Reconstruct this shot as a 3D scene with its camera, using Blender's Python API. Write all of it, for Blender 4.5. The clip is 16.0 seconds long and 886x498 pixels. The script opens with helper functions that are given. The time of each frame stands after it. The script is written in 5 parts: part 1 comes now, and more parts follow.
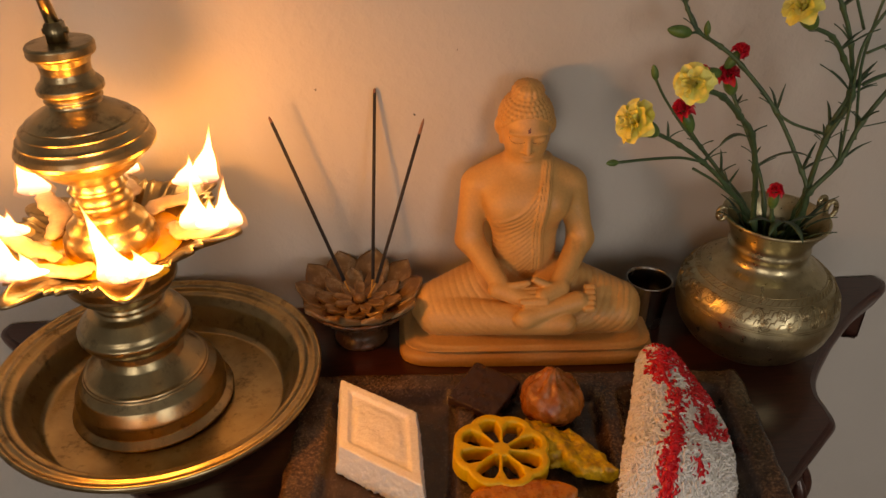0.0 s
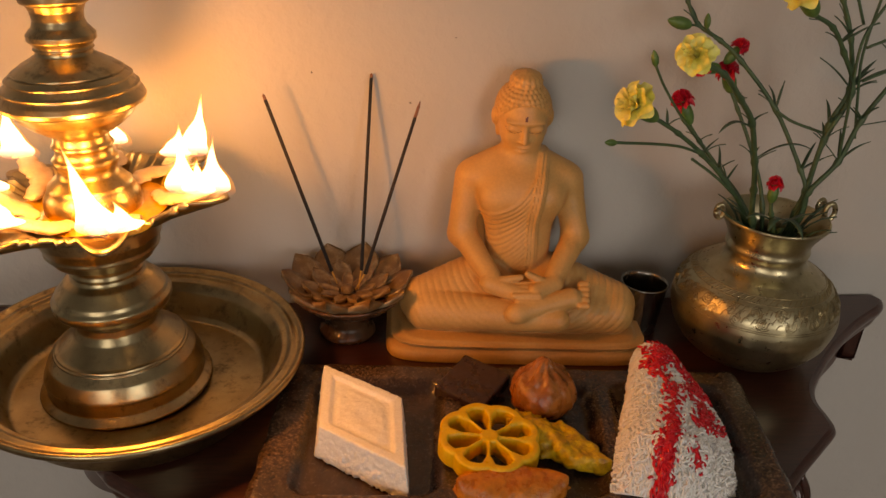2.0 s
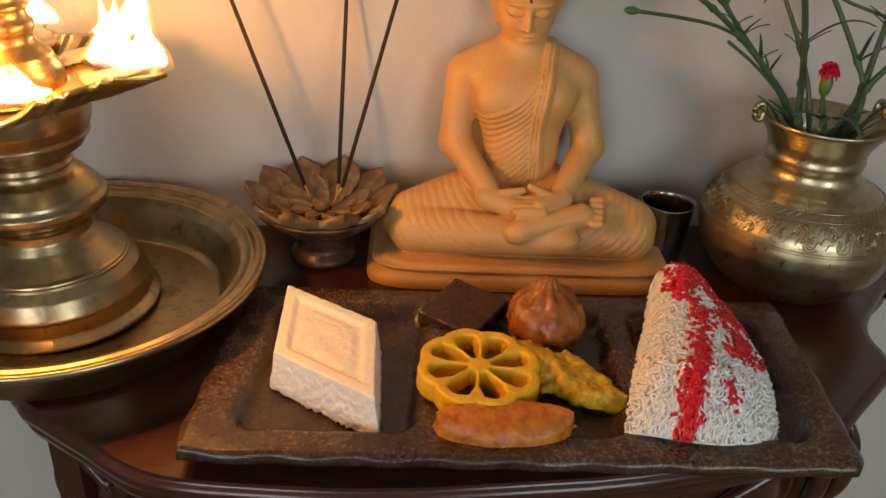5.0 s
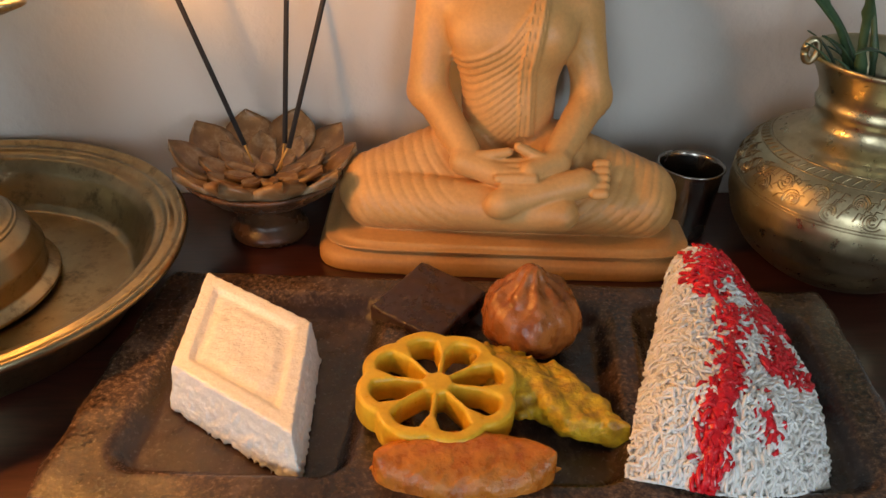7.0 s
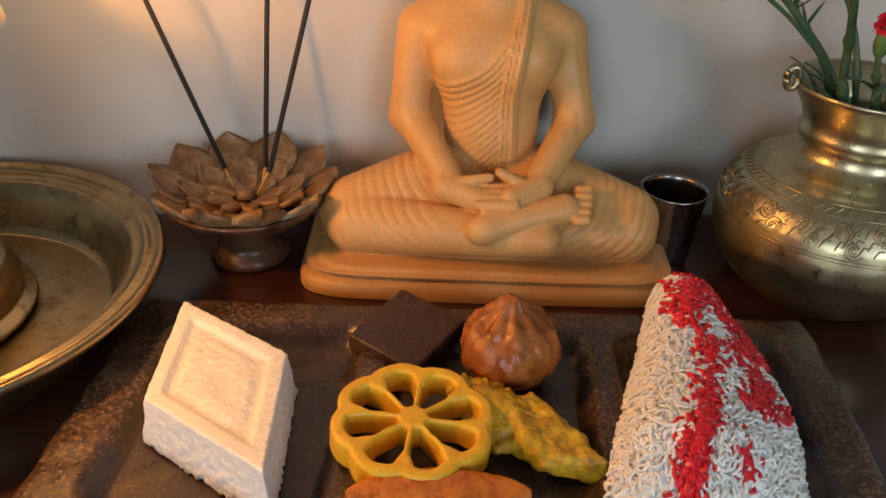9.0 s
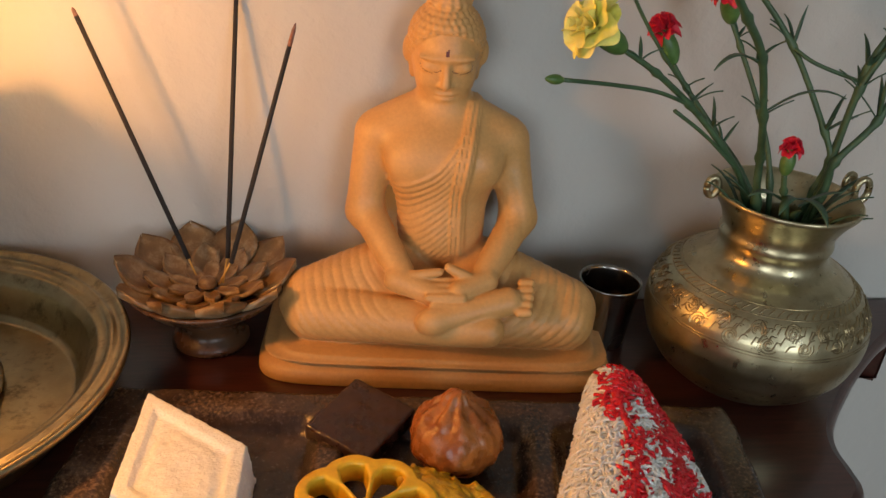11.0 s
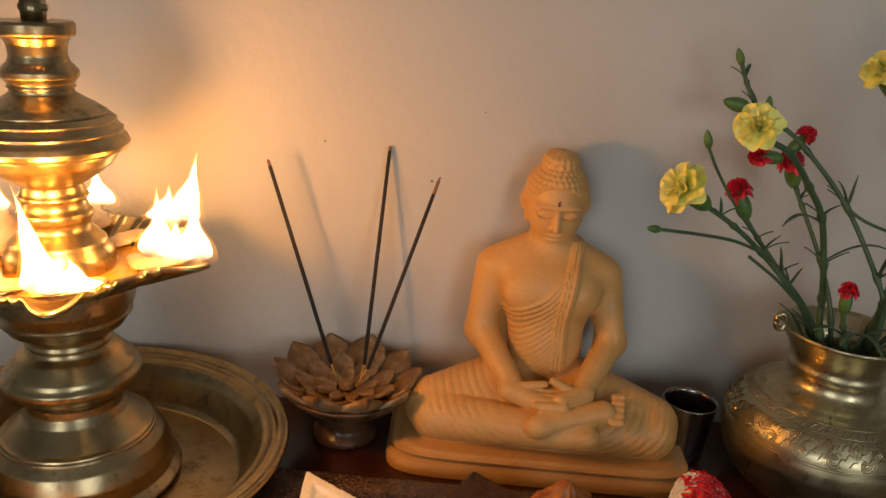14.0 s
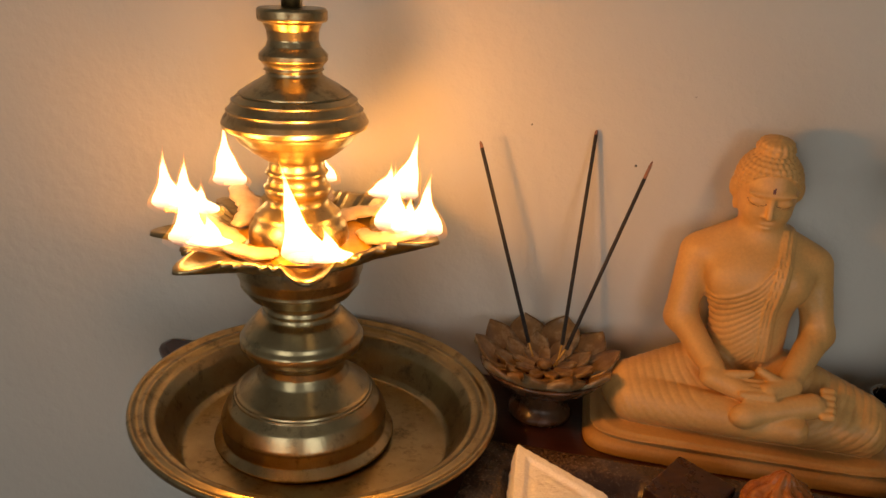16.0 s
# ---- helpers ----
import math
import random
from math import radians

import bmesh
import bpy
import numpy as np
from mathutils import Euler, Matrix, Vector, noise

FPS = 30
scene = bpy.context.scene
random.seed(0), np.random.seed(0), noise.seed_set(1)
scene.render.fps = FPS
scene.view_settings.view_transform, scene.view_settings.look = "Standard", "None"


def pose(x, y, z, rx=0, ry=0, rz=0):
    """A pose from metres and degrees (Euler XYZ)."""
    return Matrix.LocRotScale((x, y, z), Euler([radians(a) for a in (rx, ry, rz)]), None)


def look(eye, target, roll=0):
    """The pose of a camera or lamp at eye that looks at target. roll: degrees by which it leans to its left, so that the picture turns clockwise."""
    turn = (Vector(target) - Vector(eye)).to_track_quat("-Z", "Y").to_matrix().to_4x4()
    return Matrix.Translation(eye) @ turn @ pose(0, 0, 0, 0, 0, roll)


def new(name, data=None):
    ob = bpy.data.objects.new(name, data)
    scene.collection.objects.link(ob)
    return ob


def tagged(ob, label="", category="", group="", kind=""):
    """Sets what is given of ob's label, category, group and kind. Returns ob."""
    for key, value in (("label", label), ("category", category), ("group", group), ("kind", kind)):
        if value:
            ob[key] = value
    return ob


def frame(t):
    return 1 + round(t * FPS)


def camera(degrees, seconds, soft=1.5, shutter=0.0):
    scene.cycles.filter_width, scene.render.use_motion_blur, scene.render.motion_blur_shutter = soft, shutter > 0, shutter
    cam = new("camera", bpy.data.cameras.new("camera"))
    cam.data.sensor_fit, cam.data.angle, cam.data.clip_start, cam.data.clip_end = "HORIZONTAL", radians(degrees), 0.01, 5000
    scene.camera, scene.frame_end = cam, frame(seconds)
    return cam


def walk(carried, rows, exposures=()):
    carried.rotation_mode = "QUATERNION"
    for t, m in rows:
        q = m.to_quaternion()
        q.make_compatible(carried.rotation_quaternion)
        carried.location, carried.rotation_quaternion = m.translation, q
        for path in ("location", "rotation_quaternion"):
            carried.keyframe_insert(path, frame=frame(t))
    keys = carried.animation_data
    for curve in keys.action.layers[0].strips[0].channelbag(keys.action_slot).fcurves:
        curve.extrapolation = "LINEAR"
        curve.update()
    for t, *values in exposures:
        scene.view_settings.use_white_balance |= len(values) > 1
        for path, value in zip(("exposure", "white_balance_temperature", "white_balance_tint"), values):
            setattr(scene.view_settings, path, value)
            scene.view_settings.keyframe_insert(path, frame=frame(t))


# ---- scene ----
cam = camera(57.4, 16.0)
PATH = [
    (0, (0.017, 0.159, 0.478), (0.235, 1.858, -0.555), 1.0),
    (0.5, (0.022, 0.159, 0.465), (0.242, 1.884, -0.524), 1.4),
    (1, (0.022, 0.154, 0.451), (0.259, 1.895, -0.504), 2.1),
    (1.5, (0.018, 0.144, 0.429), (0.261, 1.904, -0.49), 2.7),
    (2, (0.015, 0.144, 0.413), (0.264, 1.914, -0.484), 3.3),
    (2.5, (0.037, 0.157, 0.381), (0.281, 1.927, -0.517), 3.6),
    (3, (0.034, 0.161, 0.365), (0.267, 1.93, -0.539), 3.8),
    (3.5, (0.034, 0.169, 0.352), (0.265, 1.936, -0.557), 3.7),
    (4, (0.034, 0.173, 0.349), (0.27, 1.936, -0.567), 3.7),
    (4.2, (0.033, 0.176, 0.346), (0.272, 1.935, -0.574), 3.6),
    (6.3, (0.088, 0.289, 0.293), (0.234, 2.002, -0.729), 2.2),
    (6.5, (0.09, 0.299, 0.293), (0.238, 2.006, -0.738), 2.2),
    (7, (0.096, 0.314, 0.281), (0.243, 2.006, -0.774), 2.3),
    (7.5, (0.101, 0.321, 0.279), (0.243, 1.996, -0.804), 2.2),
    (8, (0.103, 0.326, 0.283), (0.25, 1.996, -0.807), 2.4),
    (8.2, (0.105, 0.327, 0.281), (0.246, 2.003, -0.8), 2.2),
    (10.5, (0.106, 0.31, 0.324), (0.343, 2.037, -0.658), 4.3),
    (11, (0.104, 0.307, 0.333), (0.372, 2.052, -0.606), 4.7),
    (11.5, (0.105, 0.297, 0.346), (0.393, 2.07, -0.535), 4.9),
    (12, (0.106, 0.28, 0.348), (0.405, 2.083, -0.466), 4.9),
    (12.5, (0.106, 0.256, 0.358), (0.407, 2.084, -0.396), 5.0),
    (13, (0.101, 0.244, 0.366), (0.387, 2.093, -0.343), 5.1),
    (13.5, (0.081, 0.228, 0.364), (0.316, 2.099, -0.303), 5.3),
    (14, (0.046, 0.211, 0.363), (0.18, 2.1, -0.281), 5.3),
    (14.5, (0.001, 0.2, 0.365), (0.039, 2.09, -0.288), 5.4),
    (15, (-0.025, 0.196, 0.361), (-0.082, 2.081, -0.305), 5.1),
    (15.5, (-0.028, 0.195, 0.357), (-0.144, 2.072, -0.322), 4.7),
    (16, (-0.024, 0.196, 0.358), (-0.168, 2.064, -0.34), 4.3),
]
walk(cam, [(t, look(eye, target, roll)) for t, eye, target, roll in PATH],
     [(0, -0.46, 9300, 25), (2, -0.42, 9100, 24), (4.2, -0.16, 7800, 16), (6.3, 0.18, 6500, 10), (8.2, 0.20, 6400, 10), (10.5, 0.10, 6500, 10), (12.5, -0.06, 6950, 12), (14.0, -0.35, 7400, 13), (16.0, -0.52, 8000, 14)])


# ---- light ----
world = bpy.data.worlds.new("world")
scene.world = world
world.use_nodes = True
wn = world.node_tree.nodes
sky = wn.new("ShaderNodeTexSky")
sky.sky_type, sky.sun_disc = "NISHITA", False
sky.sun_elevation, sky.sun_rotation = radians(35), radians(200)
wn["Background"].inputs["Strength"].default_value = 0.1
world.node_tree.links.new(sky.outputs["Color"], wn["Background"].inputs["Color"])

WINDOW_W, FLAME_W = 14.5, 0.45


def lamp(name, kind, energy, color, m, size=0.1, size_y=None):
    data = bpy.data.lights.new(name, kind)
    data.energy, data.color = energy, color
    if kind == "AREA":
        data.shape, data.size, data.size_y = "RECTANGLE", size, size_y or size
    else:
        data.shadow_soft_size = size
    ob = new(name, data)
    ob.matrix_world = m
    return ob


for x, share in ((-1.05, 1.3), (1.15, 1.5)):
    lamp("window_daylight", "AREA", WINDOW_W * share, (0.78, 0.90, 0.98), pose(x, -1.93, 0.625, 90, 0, 0), 1.0, 1.15)


# ---- materials ----
def material(name, build):
    m = bpy.data.materials.new(name)
    m.use_nodes = True
    nt = m.node_tree
    build(nt, nt.nodes["Principled BSDF"])
    return m


def node(nt, kind, **sets):
    n = nt.nodes.new(kind)
    for key, value in sets.items():
        n.inputs[key.replace("_", " ")].default_value = value
    return n


def noise_at(nt, scale, detail=4.0, rough=0.6, stretch=(1, 1, 1)):
    co = nt.nodes.new("ShaderNodeTexCoord")
    mp = nt.nodes.new("ShaderNodeMapping")
    mp.inputs["Scale"].default_value = stretch
    n = node(nt, "ShaderNodeTexNoise", Scale=scale, Detail=detail, Roughness=rough)
    nt.links.new(co.outputs["Object"], mp.inputs["Vector"])
    nt.links.new(mp.outputs["Vector"], n.inputs["Vector"])
    return n.outputs["Fac"]


def ramp(nt, fac, stops):
    r = nt.nodes.new("ShaderNodeValToRGB")
    el = r.color_ramp.elements
    while len(el) < len(stops):
        el.new(0.5)
    for e, (p, c) in zip(el, stops):
        e.position, e.color = p, (*c, 1) if len(c) == 3 else c
    nt.links.new(fac, r.inputs["Fac"])
    return r.outputs["Color"]


def mix(nt, fac, a, b, mode="MIX"):
    n = nt.nodes.new("ShaderNodeMix")
    n.data_type, n.blend_type = "RGBA", mode
    for sock, v in ((n.inputs[0], fac), (n.inputs[6], a), (n.inputs[7], b)):
        if isinstance(v, (int, float)):
            sock.default_value = v
        elif isinstance(v, tuple):
            sock.default_value = (*v, 1)
        else:
            nt.links.new(v, sock)
    return n.outputs[2]


def bump(nt, b, height, strength, distance):
    n = node(nt, "ShaderNodeBump", Strength=strength, Distance=distance)
    nt.links.new(height, n.inputs["Height"])
    old = b.inputs["Normal"].links
    if old:
        nt.links.new(old[0].from_socket, n.inputs["Normal"])
    nt.links.new(n.outputs["Normal"], b.inputs["Normal"])


def grey(v):
    return (v, v, v)


def simple(name, dark, light, rough=0.5, scale=60.0, metal=0.0, bump_d=0.0, spread=0.12, fine=400.0, **extra):
    """Two-scale mottled colour with fine relief and uneven gloss."""
    def build(nt, b):
        big, small = noise_at(nt, scale), noise_at(nt, fine, 3.0)
        base = ramp(nt, big, [(0.3, dark), (0.7, light)])
        speck = ramp(nt, small, [(0.3, grey(0.8)), (0.7, grey(1.0))])
        nt.links.new(mix(nt, 0.6, base, speck, "MULTIPLY"), b.inputs["Base Color"])
        nt.links.new(ramp(nt, big, [(0.3, grey(max(0.0, rough - spread))), (0.75, grey(rough + spread))]), b.inputs["Roughness"])
        b.inputs["Metallic"].default_value = metal
        for key, value in extra.items():
            b.inputs[key.replace("_", " ")].default_value = value
        if bump_d:
            bump(nt, b, small, 0.6, bump_d)
            bump(nt, b, big, 0.5, bump_d * 2)
    return material(name, build)


def wall_paint(nt, b):
    big, small = noise_at(nt, 3.0), noise_at(nt, 90.0, 3.0, 0.5)
    nt.links.new(ramp(nt, big, [(0.3, (0.47, 0.455, 0.425)), (0.7, (0.51, 0.495, 0.465))]), b.inputs["Base Color"])
    b.inputs["Roughness"].default_value = 0.55
    bump(nt, b, small, 0.5, 0.002)
    bump(nt, b, noise_at(nt, 320.0, 2.0), 0.25, 0.0008)


def brass_aged(nt, b):
    big, mid, small = noise_at(nt, 22.0, 6.0, 0.65), noise_at(nt, 75.0, 5.0, 0.7), noise_at(nt, 500.0)
    base = ramp(nt, big, [(0.3, (0.28, 0.22, 0.125)), (0.55, (0.42, 0.34, 0.20)), (0.8, (0.54, 0.445, 0.27))])
    stain = ramp(nt, mid, [(0.30, grey(0.25)), (0.46, grey(1.0))])
    nt.links.new(mix(nt, 0.7, base, stain, "MULTIPLY"), b.inputs["Base Color"])
    b.inputs["Metallic"].default_value = 1.0
    nt.links.new(ramp(nt, mid, [(0.25, grey(0.5)), (0.5, grey(0.28)), (0.8, grey(0.36))]), b.inputs["Roughness"])
    bump(nt, b, small, 0.25, 0.0003)
    bump(nt, b, mid, 0.25, 0.0006)


def vase_brass(nt, b):
    big, mid = noise_at(nt, 30.0, 6.0, 0.65), noise_at(nt, 110.0, 5.0, 0.7)
    base = ramp(nt, big, [(0.3, (0.35, 0.30, 0.18)), (0.6, (0.51, 0.45, 0.29)), (0.8, (0.60, 0.54, 0.38))])
    stain = ramp(nt, mid, [(0.25, grey(0.5)), (0.45, grey(1.0))])
    nt.links.new(mix(nt, 0.6, base, stain, "MULTIPLY"), b.inputs["Base Color"])
    b.inputs["Metallic"].default_value = 1.0
    nt.links.new(ramp(nt, mid, [(0.3, grey(0.42)), (0.7, grey(0.24))]), b.inputs["Roughness"])
    bump(nt, b, mid, 0.2, 0.0005)


def dark_wood(nt, b):
    grain, big = noise_at(nt, 35.0, 6.0, 0.6, (1, 9, 9)), noise_at(nt, 6.0)
    base = ramp(nt, grain, [(0.3, (0.030, 0.009, 0.007)), (0.7, (0.075, 0.022, 0.015))])
    nt.links.new(mix(nt, 0.35, base, ramp(nt, big, [(0.3, grey(0.5)), (0.7, grey(1.0))]), "MULTIPLY"), b.inputs["Base Color"])
    b.inputs["Roughness"].default_value = 0.28
    b.inputs["Coat Weight"].default_value = 0.35
    b.inputs["Coat Roughness"].default_value = 0.15
    bump(nt, b, grain, 0.12, 0.0005)


def platter_glaze(nt, b):
    smear, fleck, big = noise_at(nt, 42.0, 7.0, 0.7, (1.0, 0.6, 1.0)), noise_at(nt, 420.0, 4.0, 0.7), noise_at(nt, 16.0, 4.0)
    base = ramp(nt, smear, [(0.35, (0.016, 0.009, 0.007)), (0.58, (0.048, 0.028, 0.021)), (0.74, (0.15, 0.10, 0.075))])
    # the raised rims carry a sandy metallic speckle
    co, sep = nt.nodes.new("ShaderNodeTexCoord"), nt.nodes.new("ShaderNodeSeparateXYZ")
    nt.links.new(co.outputs["Object"], sep.inputs[0])
    rim = nt.nodes.new("ShaderNodeMapRange")
    rim.inputs["From Min"].default_value, rim.inputs["From Max"].default_value = 0.011, 0.0165
    nt.links.new(sep.outputs["Z"], rim.inputs["Value"])
    patch = ramp(nt, big, [(0.36, grey(0.05)), (0.62, grey(1))])
    sand = mix(nt, 1.0, ramp(nt, fleck, [(0.44, grey(0)), (0.60, grey(0.6))]), patch, "MULTIPLY")
    cover = mix(nt, 1.0, sand, rim.outputs["Result"], "MULTIPLY")
    nt.links.new(mix(nt, cover, base, (0.23, 0.135, 0.070)), b.inputs["Base Color"])
    nt.links.new(ramp(nt, fleck, [(0.4, grey(0.10)), (0.7, grey(0.34))]), b.inputs["Roughness"])
    bump(nt, b, fleck, 0.4, 0.0007)
    bump(nt, b, smear, 0.35, 0.0012)


def lotus_glaze(nt, b):
    big, fine = noise_at(nt, 55.0, 5.0, 0.65), noise_at(nt, 240.0)
    base = ramp(nt, big, [(0.3, (0.12, 0.062, 0.026)), (0.50, (0.21, 0.118, 0.05)), (0.62, (0.33, 0.235, 0.14)), (0.74, (0.52, 0.46, 0.39))])
    nt.links.new(base, b.inputs["Base Color"])
    b.inputs["Roughness"].default_value = 0.3
    bump(nt, b, fine, 0.3, 0.0005)
    bump(nt, b, big, 0.4, 0.001)


def flame_shader(name, color, strength):
    m = bpy.data.materials.new(name)
    m.use_nodes = True
    nt = m.node_tree
    nt.nodes.remove(nt.nodes["Principled BSDF"])
    co = nt.nodes.new("ShaderNodeTexCoord")
    sep = nt.nodes.new("ShaderNodeSeparateXYZ")
    nt.links.new(co.outputs["Generated"], sep.inputs[0])
    em = nt.nodes.new("ShaderNodeEmission")
    nt.links.new(ramp(nt, sep.outputs["Z"], [(0.0, (0.25, 0.10, 0.16)), (0.16, color), (0.75, color), (1.0, (color[0], color[1] * 0.55, color[2] * 0.25))]), em.inputs["Color"])
    lift = nt.nodes.new("ShaderNodeMath")
    lift.operation = "MULTIPLY"
    lift.inputs[1].default_value = strength
    nt.links.new(ramp(nt, sep.outputs["Z"], [(0.0, grey(0.06)), (0.2, grey(1.0)), (0.7, grey(0.8)), (1.0, grey(0.25))]), lift.inputs[0])
    nt.links.new(lift.outputs[0], em.inputs["Strength"])
    tr, add = nt.nodes.new("ShaderNodeBsdfTransparent"), nt.nodes.new("ShaderNodeAddShader")
    nt.links.new(em.outputs[0], add.inputs[0])
    nt.links.new(tr.outputs[0], add.inputs[1])
    nt.links.new(add.outputs[0], nt.nodes["Material Output"].inputs["Surface"])
    return m


M_WALL = material("wall_paint", wall_paint)
M_BRASS = material("aged_brass", brass_aged)
M_VASE = material("vase_brass", vase_brass)
M_WOOD = material("dark_varnished_wood", dark_wood)
M_PLATTER = material("platter_glaze", platter_glaze)
M_LOTUS = material("lotus_glaze", lotus_glaze)
M_FLAME = flame_shader("flame_core", (1.0, 0.74, 0.38), 3.4)
M_FLAME_OUT = flame_shader("flame_edge", (1.0, 0.38, 0.02), 0.34)
M_CLAY = simple("terracotta", (0.58, 0.305, 0.10), (0.66, 0.360, 0.13), 0.5, 35.0, bump_d=0.00025)
M_BINDI = simple("painted_mark", (0.12, 0.02, 0.015), (0.16, 0.03, 0.02), 0.5)
M_LASH = simple("brown_line", (0.26, 0.12, 0.05), (0.30, 0.14, 0.06), 0.5)
# dark brown foot glaze, with the shade below the petals put into its colour
M_LOTUS_SHADED = simple("shaded_dark_glaze", (0.05, 0.022, 0.012), (0.12, 0.055, 0.025), 0.28, 60.0, bump_d=0.0003)
M_STEEL = simple("steel", (0.26, 0.24, 0.22), (0.36, 0.34, 0.31), 0.24, 40.0, 1.0)
M_WICK = simple("oiled_cotton", (0.42, 0.32, 0.25), (0.58, 0.46, 0.38), 0.45, 90.0, bump_d=0.0006)
M_INCENSE = simple("incense_paste", (0.018, 0.015, 0.014), (0.035, 0.03, 0.028), 0.9, 300.0, bump_d=0.0003)
M_TIP = simple("incense_tip", (0.16, 0.07, 0.05), (0.30, 0.15, 0.11), 0.9, 400.0)
M_BAMBOO = simple("bamboo_core", (0.55, 0.30, 0.06), (0.68, 0.40, 0.10), 0.6, 200.0)
M_RICE = simple("milk_rice", (0.82, 0.80, 0.76), (0.90, 0.89, 0.86), 0.5, 160.0, bump_d=0.0008, fine=700.0, Subsurface_Weight=0.15, Subsurface_Radius=(0.006, 0.005, 0.004))
M_DODOL = simple("dark_sweet", (0.030, 0.012, 0.008), (0.055, 0.022, 0.014), 0.3, 80.0, bump_d=0.0002)
M_KOKIS = simple("fried_batter", (0.74, 0.39, 0.014), (0.86, 0.54, 0.035), 0.38, 120.0, bump_d=0.0003)
M_LEAFCAKE = simple("turmeric_cake", (0.32, 0.15, 0.008), (0.80, 0.50, 0.02), 0.4, 150.0, bump_d=0.0012, fine=500.0)
M_BALL = simple("fried_dough", (0.17, 0.040, 0.008), (0.48, 0.155, 0.03), 0.28, 80.0, bump_d=0.0008)
M_PATTY = simple("fried_pastry", (0.40, 0.09, 0.010), (0.68, 0.24, 0.03), 0.32, 110.0, bump_d=0.0010)
M_NOODLE = simple("string_hopper", (0.90, 0.88, 0.84), (0.95, 0.94, 0.92), 0.45, 200.0, Subsurface_Weight=0.35, Subsurface_Radius=(0.004, 0.0035, 0.003))
M_JAM = simple("red_syrup", (0.62, 0.010, 0.018), (0.82, 0.02, 0.035), 0.28, 200.0)
M_STEM = simple("stem_green", (0.035, 0.075, 0.035), (0.07, 0.13, 0.055), 0.5, 120.0)
M_LEAF = simple("leaf_green", (0.03, 0.07, 0.04), (0.06, 0.12, 0.06), 0.5, 120.0)
M_BUD = simple("bud_green", (0.05, 0.12, 0.025), (0.11, 0.21, 0.05), 0.45, 150.0)
M_YELLOW = simple("yellow_petal", (0.90, 0.83, 0.16), (0.94, 0.89, 0.34), 0.5, 60.0, Subsurface_Weight=0.3, Subsurface_Radius=(0.004, 0.004, 0.001))
M_RED = simple("red_petal", (0.55, 0.010, 0.028), (0.74, 0.025, 0.055), 0.5, 200.0)
M_FLOOR = simple("floor_boards", (0.22, 0.15, 0.10), (0.34, 0.24, 0.16), 0.5, 5.0)
M_FRAME = simple("white_frame", (0.72, 0.72, 0.70), (0.8, 0.8, 0.78), 0.4, 10.0)


# ---- mesh helpers ----
def link(name, verts, faces, mat, parent=None, label="", smooth=True):
    """One mesh object from vertices and faces, under a thing or on its own."""
    me = bpy.data.meshes.new(name)
    me.from_pydata([tuple(v) for v in verts], [], faces)
    me.materials.append(mat)
    if smooth:
        me.polygons.foreach_set("use_smooth", [True] * len(me.polygons))
    me.update()
    ob = new(name, me)
    if parent:
        ob.parent = parent
    if label:
        ob["label"] = label
    return ob


def part(name, bm, mat, parent=None, label="", smooth=True):
    me = bpy.data.meshes.new(name)
    bm.to_mesh(me)
    bm.free()
    me.materials.append(mat)
    if smooth:
        me.polygons.foreach_set("use_smooth", [True] * len(me.polygons))
    ob = new(name, me)
    if parent:
        ob.parent = parent
    if label:
        ob["label"] = label
    return ob


def thing(name, m, label, category, group="", kind=""):
    ob = new(name)
    ob.empty_display_size = 0.02
    ob.matrix_world = m
    return tagged(ob, label, category, group, kind)


def box(lo, hi, bevel=0.0):
    bm = bmesh.new()
    bmesh.ops.create_cube(bm, size=1.0)
    for v in bm.verts:
        v.co = Vector([l + (c + 0.5) * (h - l) for l, h, c in zip(lo, hi, v.co)])
    if bevel:
        bmesh.ops.bevel(bm, geom=bm.edges[:], offset=bevel, segments=2, affect="EDGES")
    return bm


def refine(profile, step):
    out = [profile[0]]
    for a, b in zip(profile, profile[1:]):
        n = max(1, int(math.dist(a, b) / step))
        out += [tuple(p + (q - p) * k / n for p, q in zip(a, b)) for k in range(1, n + 1)]
    return out


def soften(profile, rounds=1):
    p = [Vector(q) for q in profile]
    for _ in range(rounds):
        p = [p[0]] + [p[i] * 0.5 + (p[i - 1] + p[i + 1]) * 0.25 for i in range(1, len(p) - 1)] + [p[-1]]
    return [tuple(q) for q in p]


def lathe(profile, seg=64, warp=None):
    """Vertices and faces of a turned form; profile is (radius, height) pairs. warp(r, z, angle) may move a point."""
    verts, faces = [], []
    n = len(profile)
    for k in range(seg):
        a = 2 * math.pi * k / seg
        for r, z in profile:
            rr, zz = warp(r, z, a) if warp else (r, z)
            verts.append((rr * math.cos(a), rr * math.sin(a), zz))
    for k in range(seg):
        j = (k + 1) % seg
        for i in range(n - 1):
            faces.append((k * n + i, j * n + i, j * n + i + 1, k * n + i + 1))
    return verts, faces


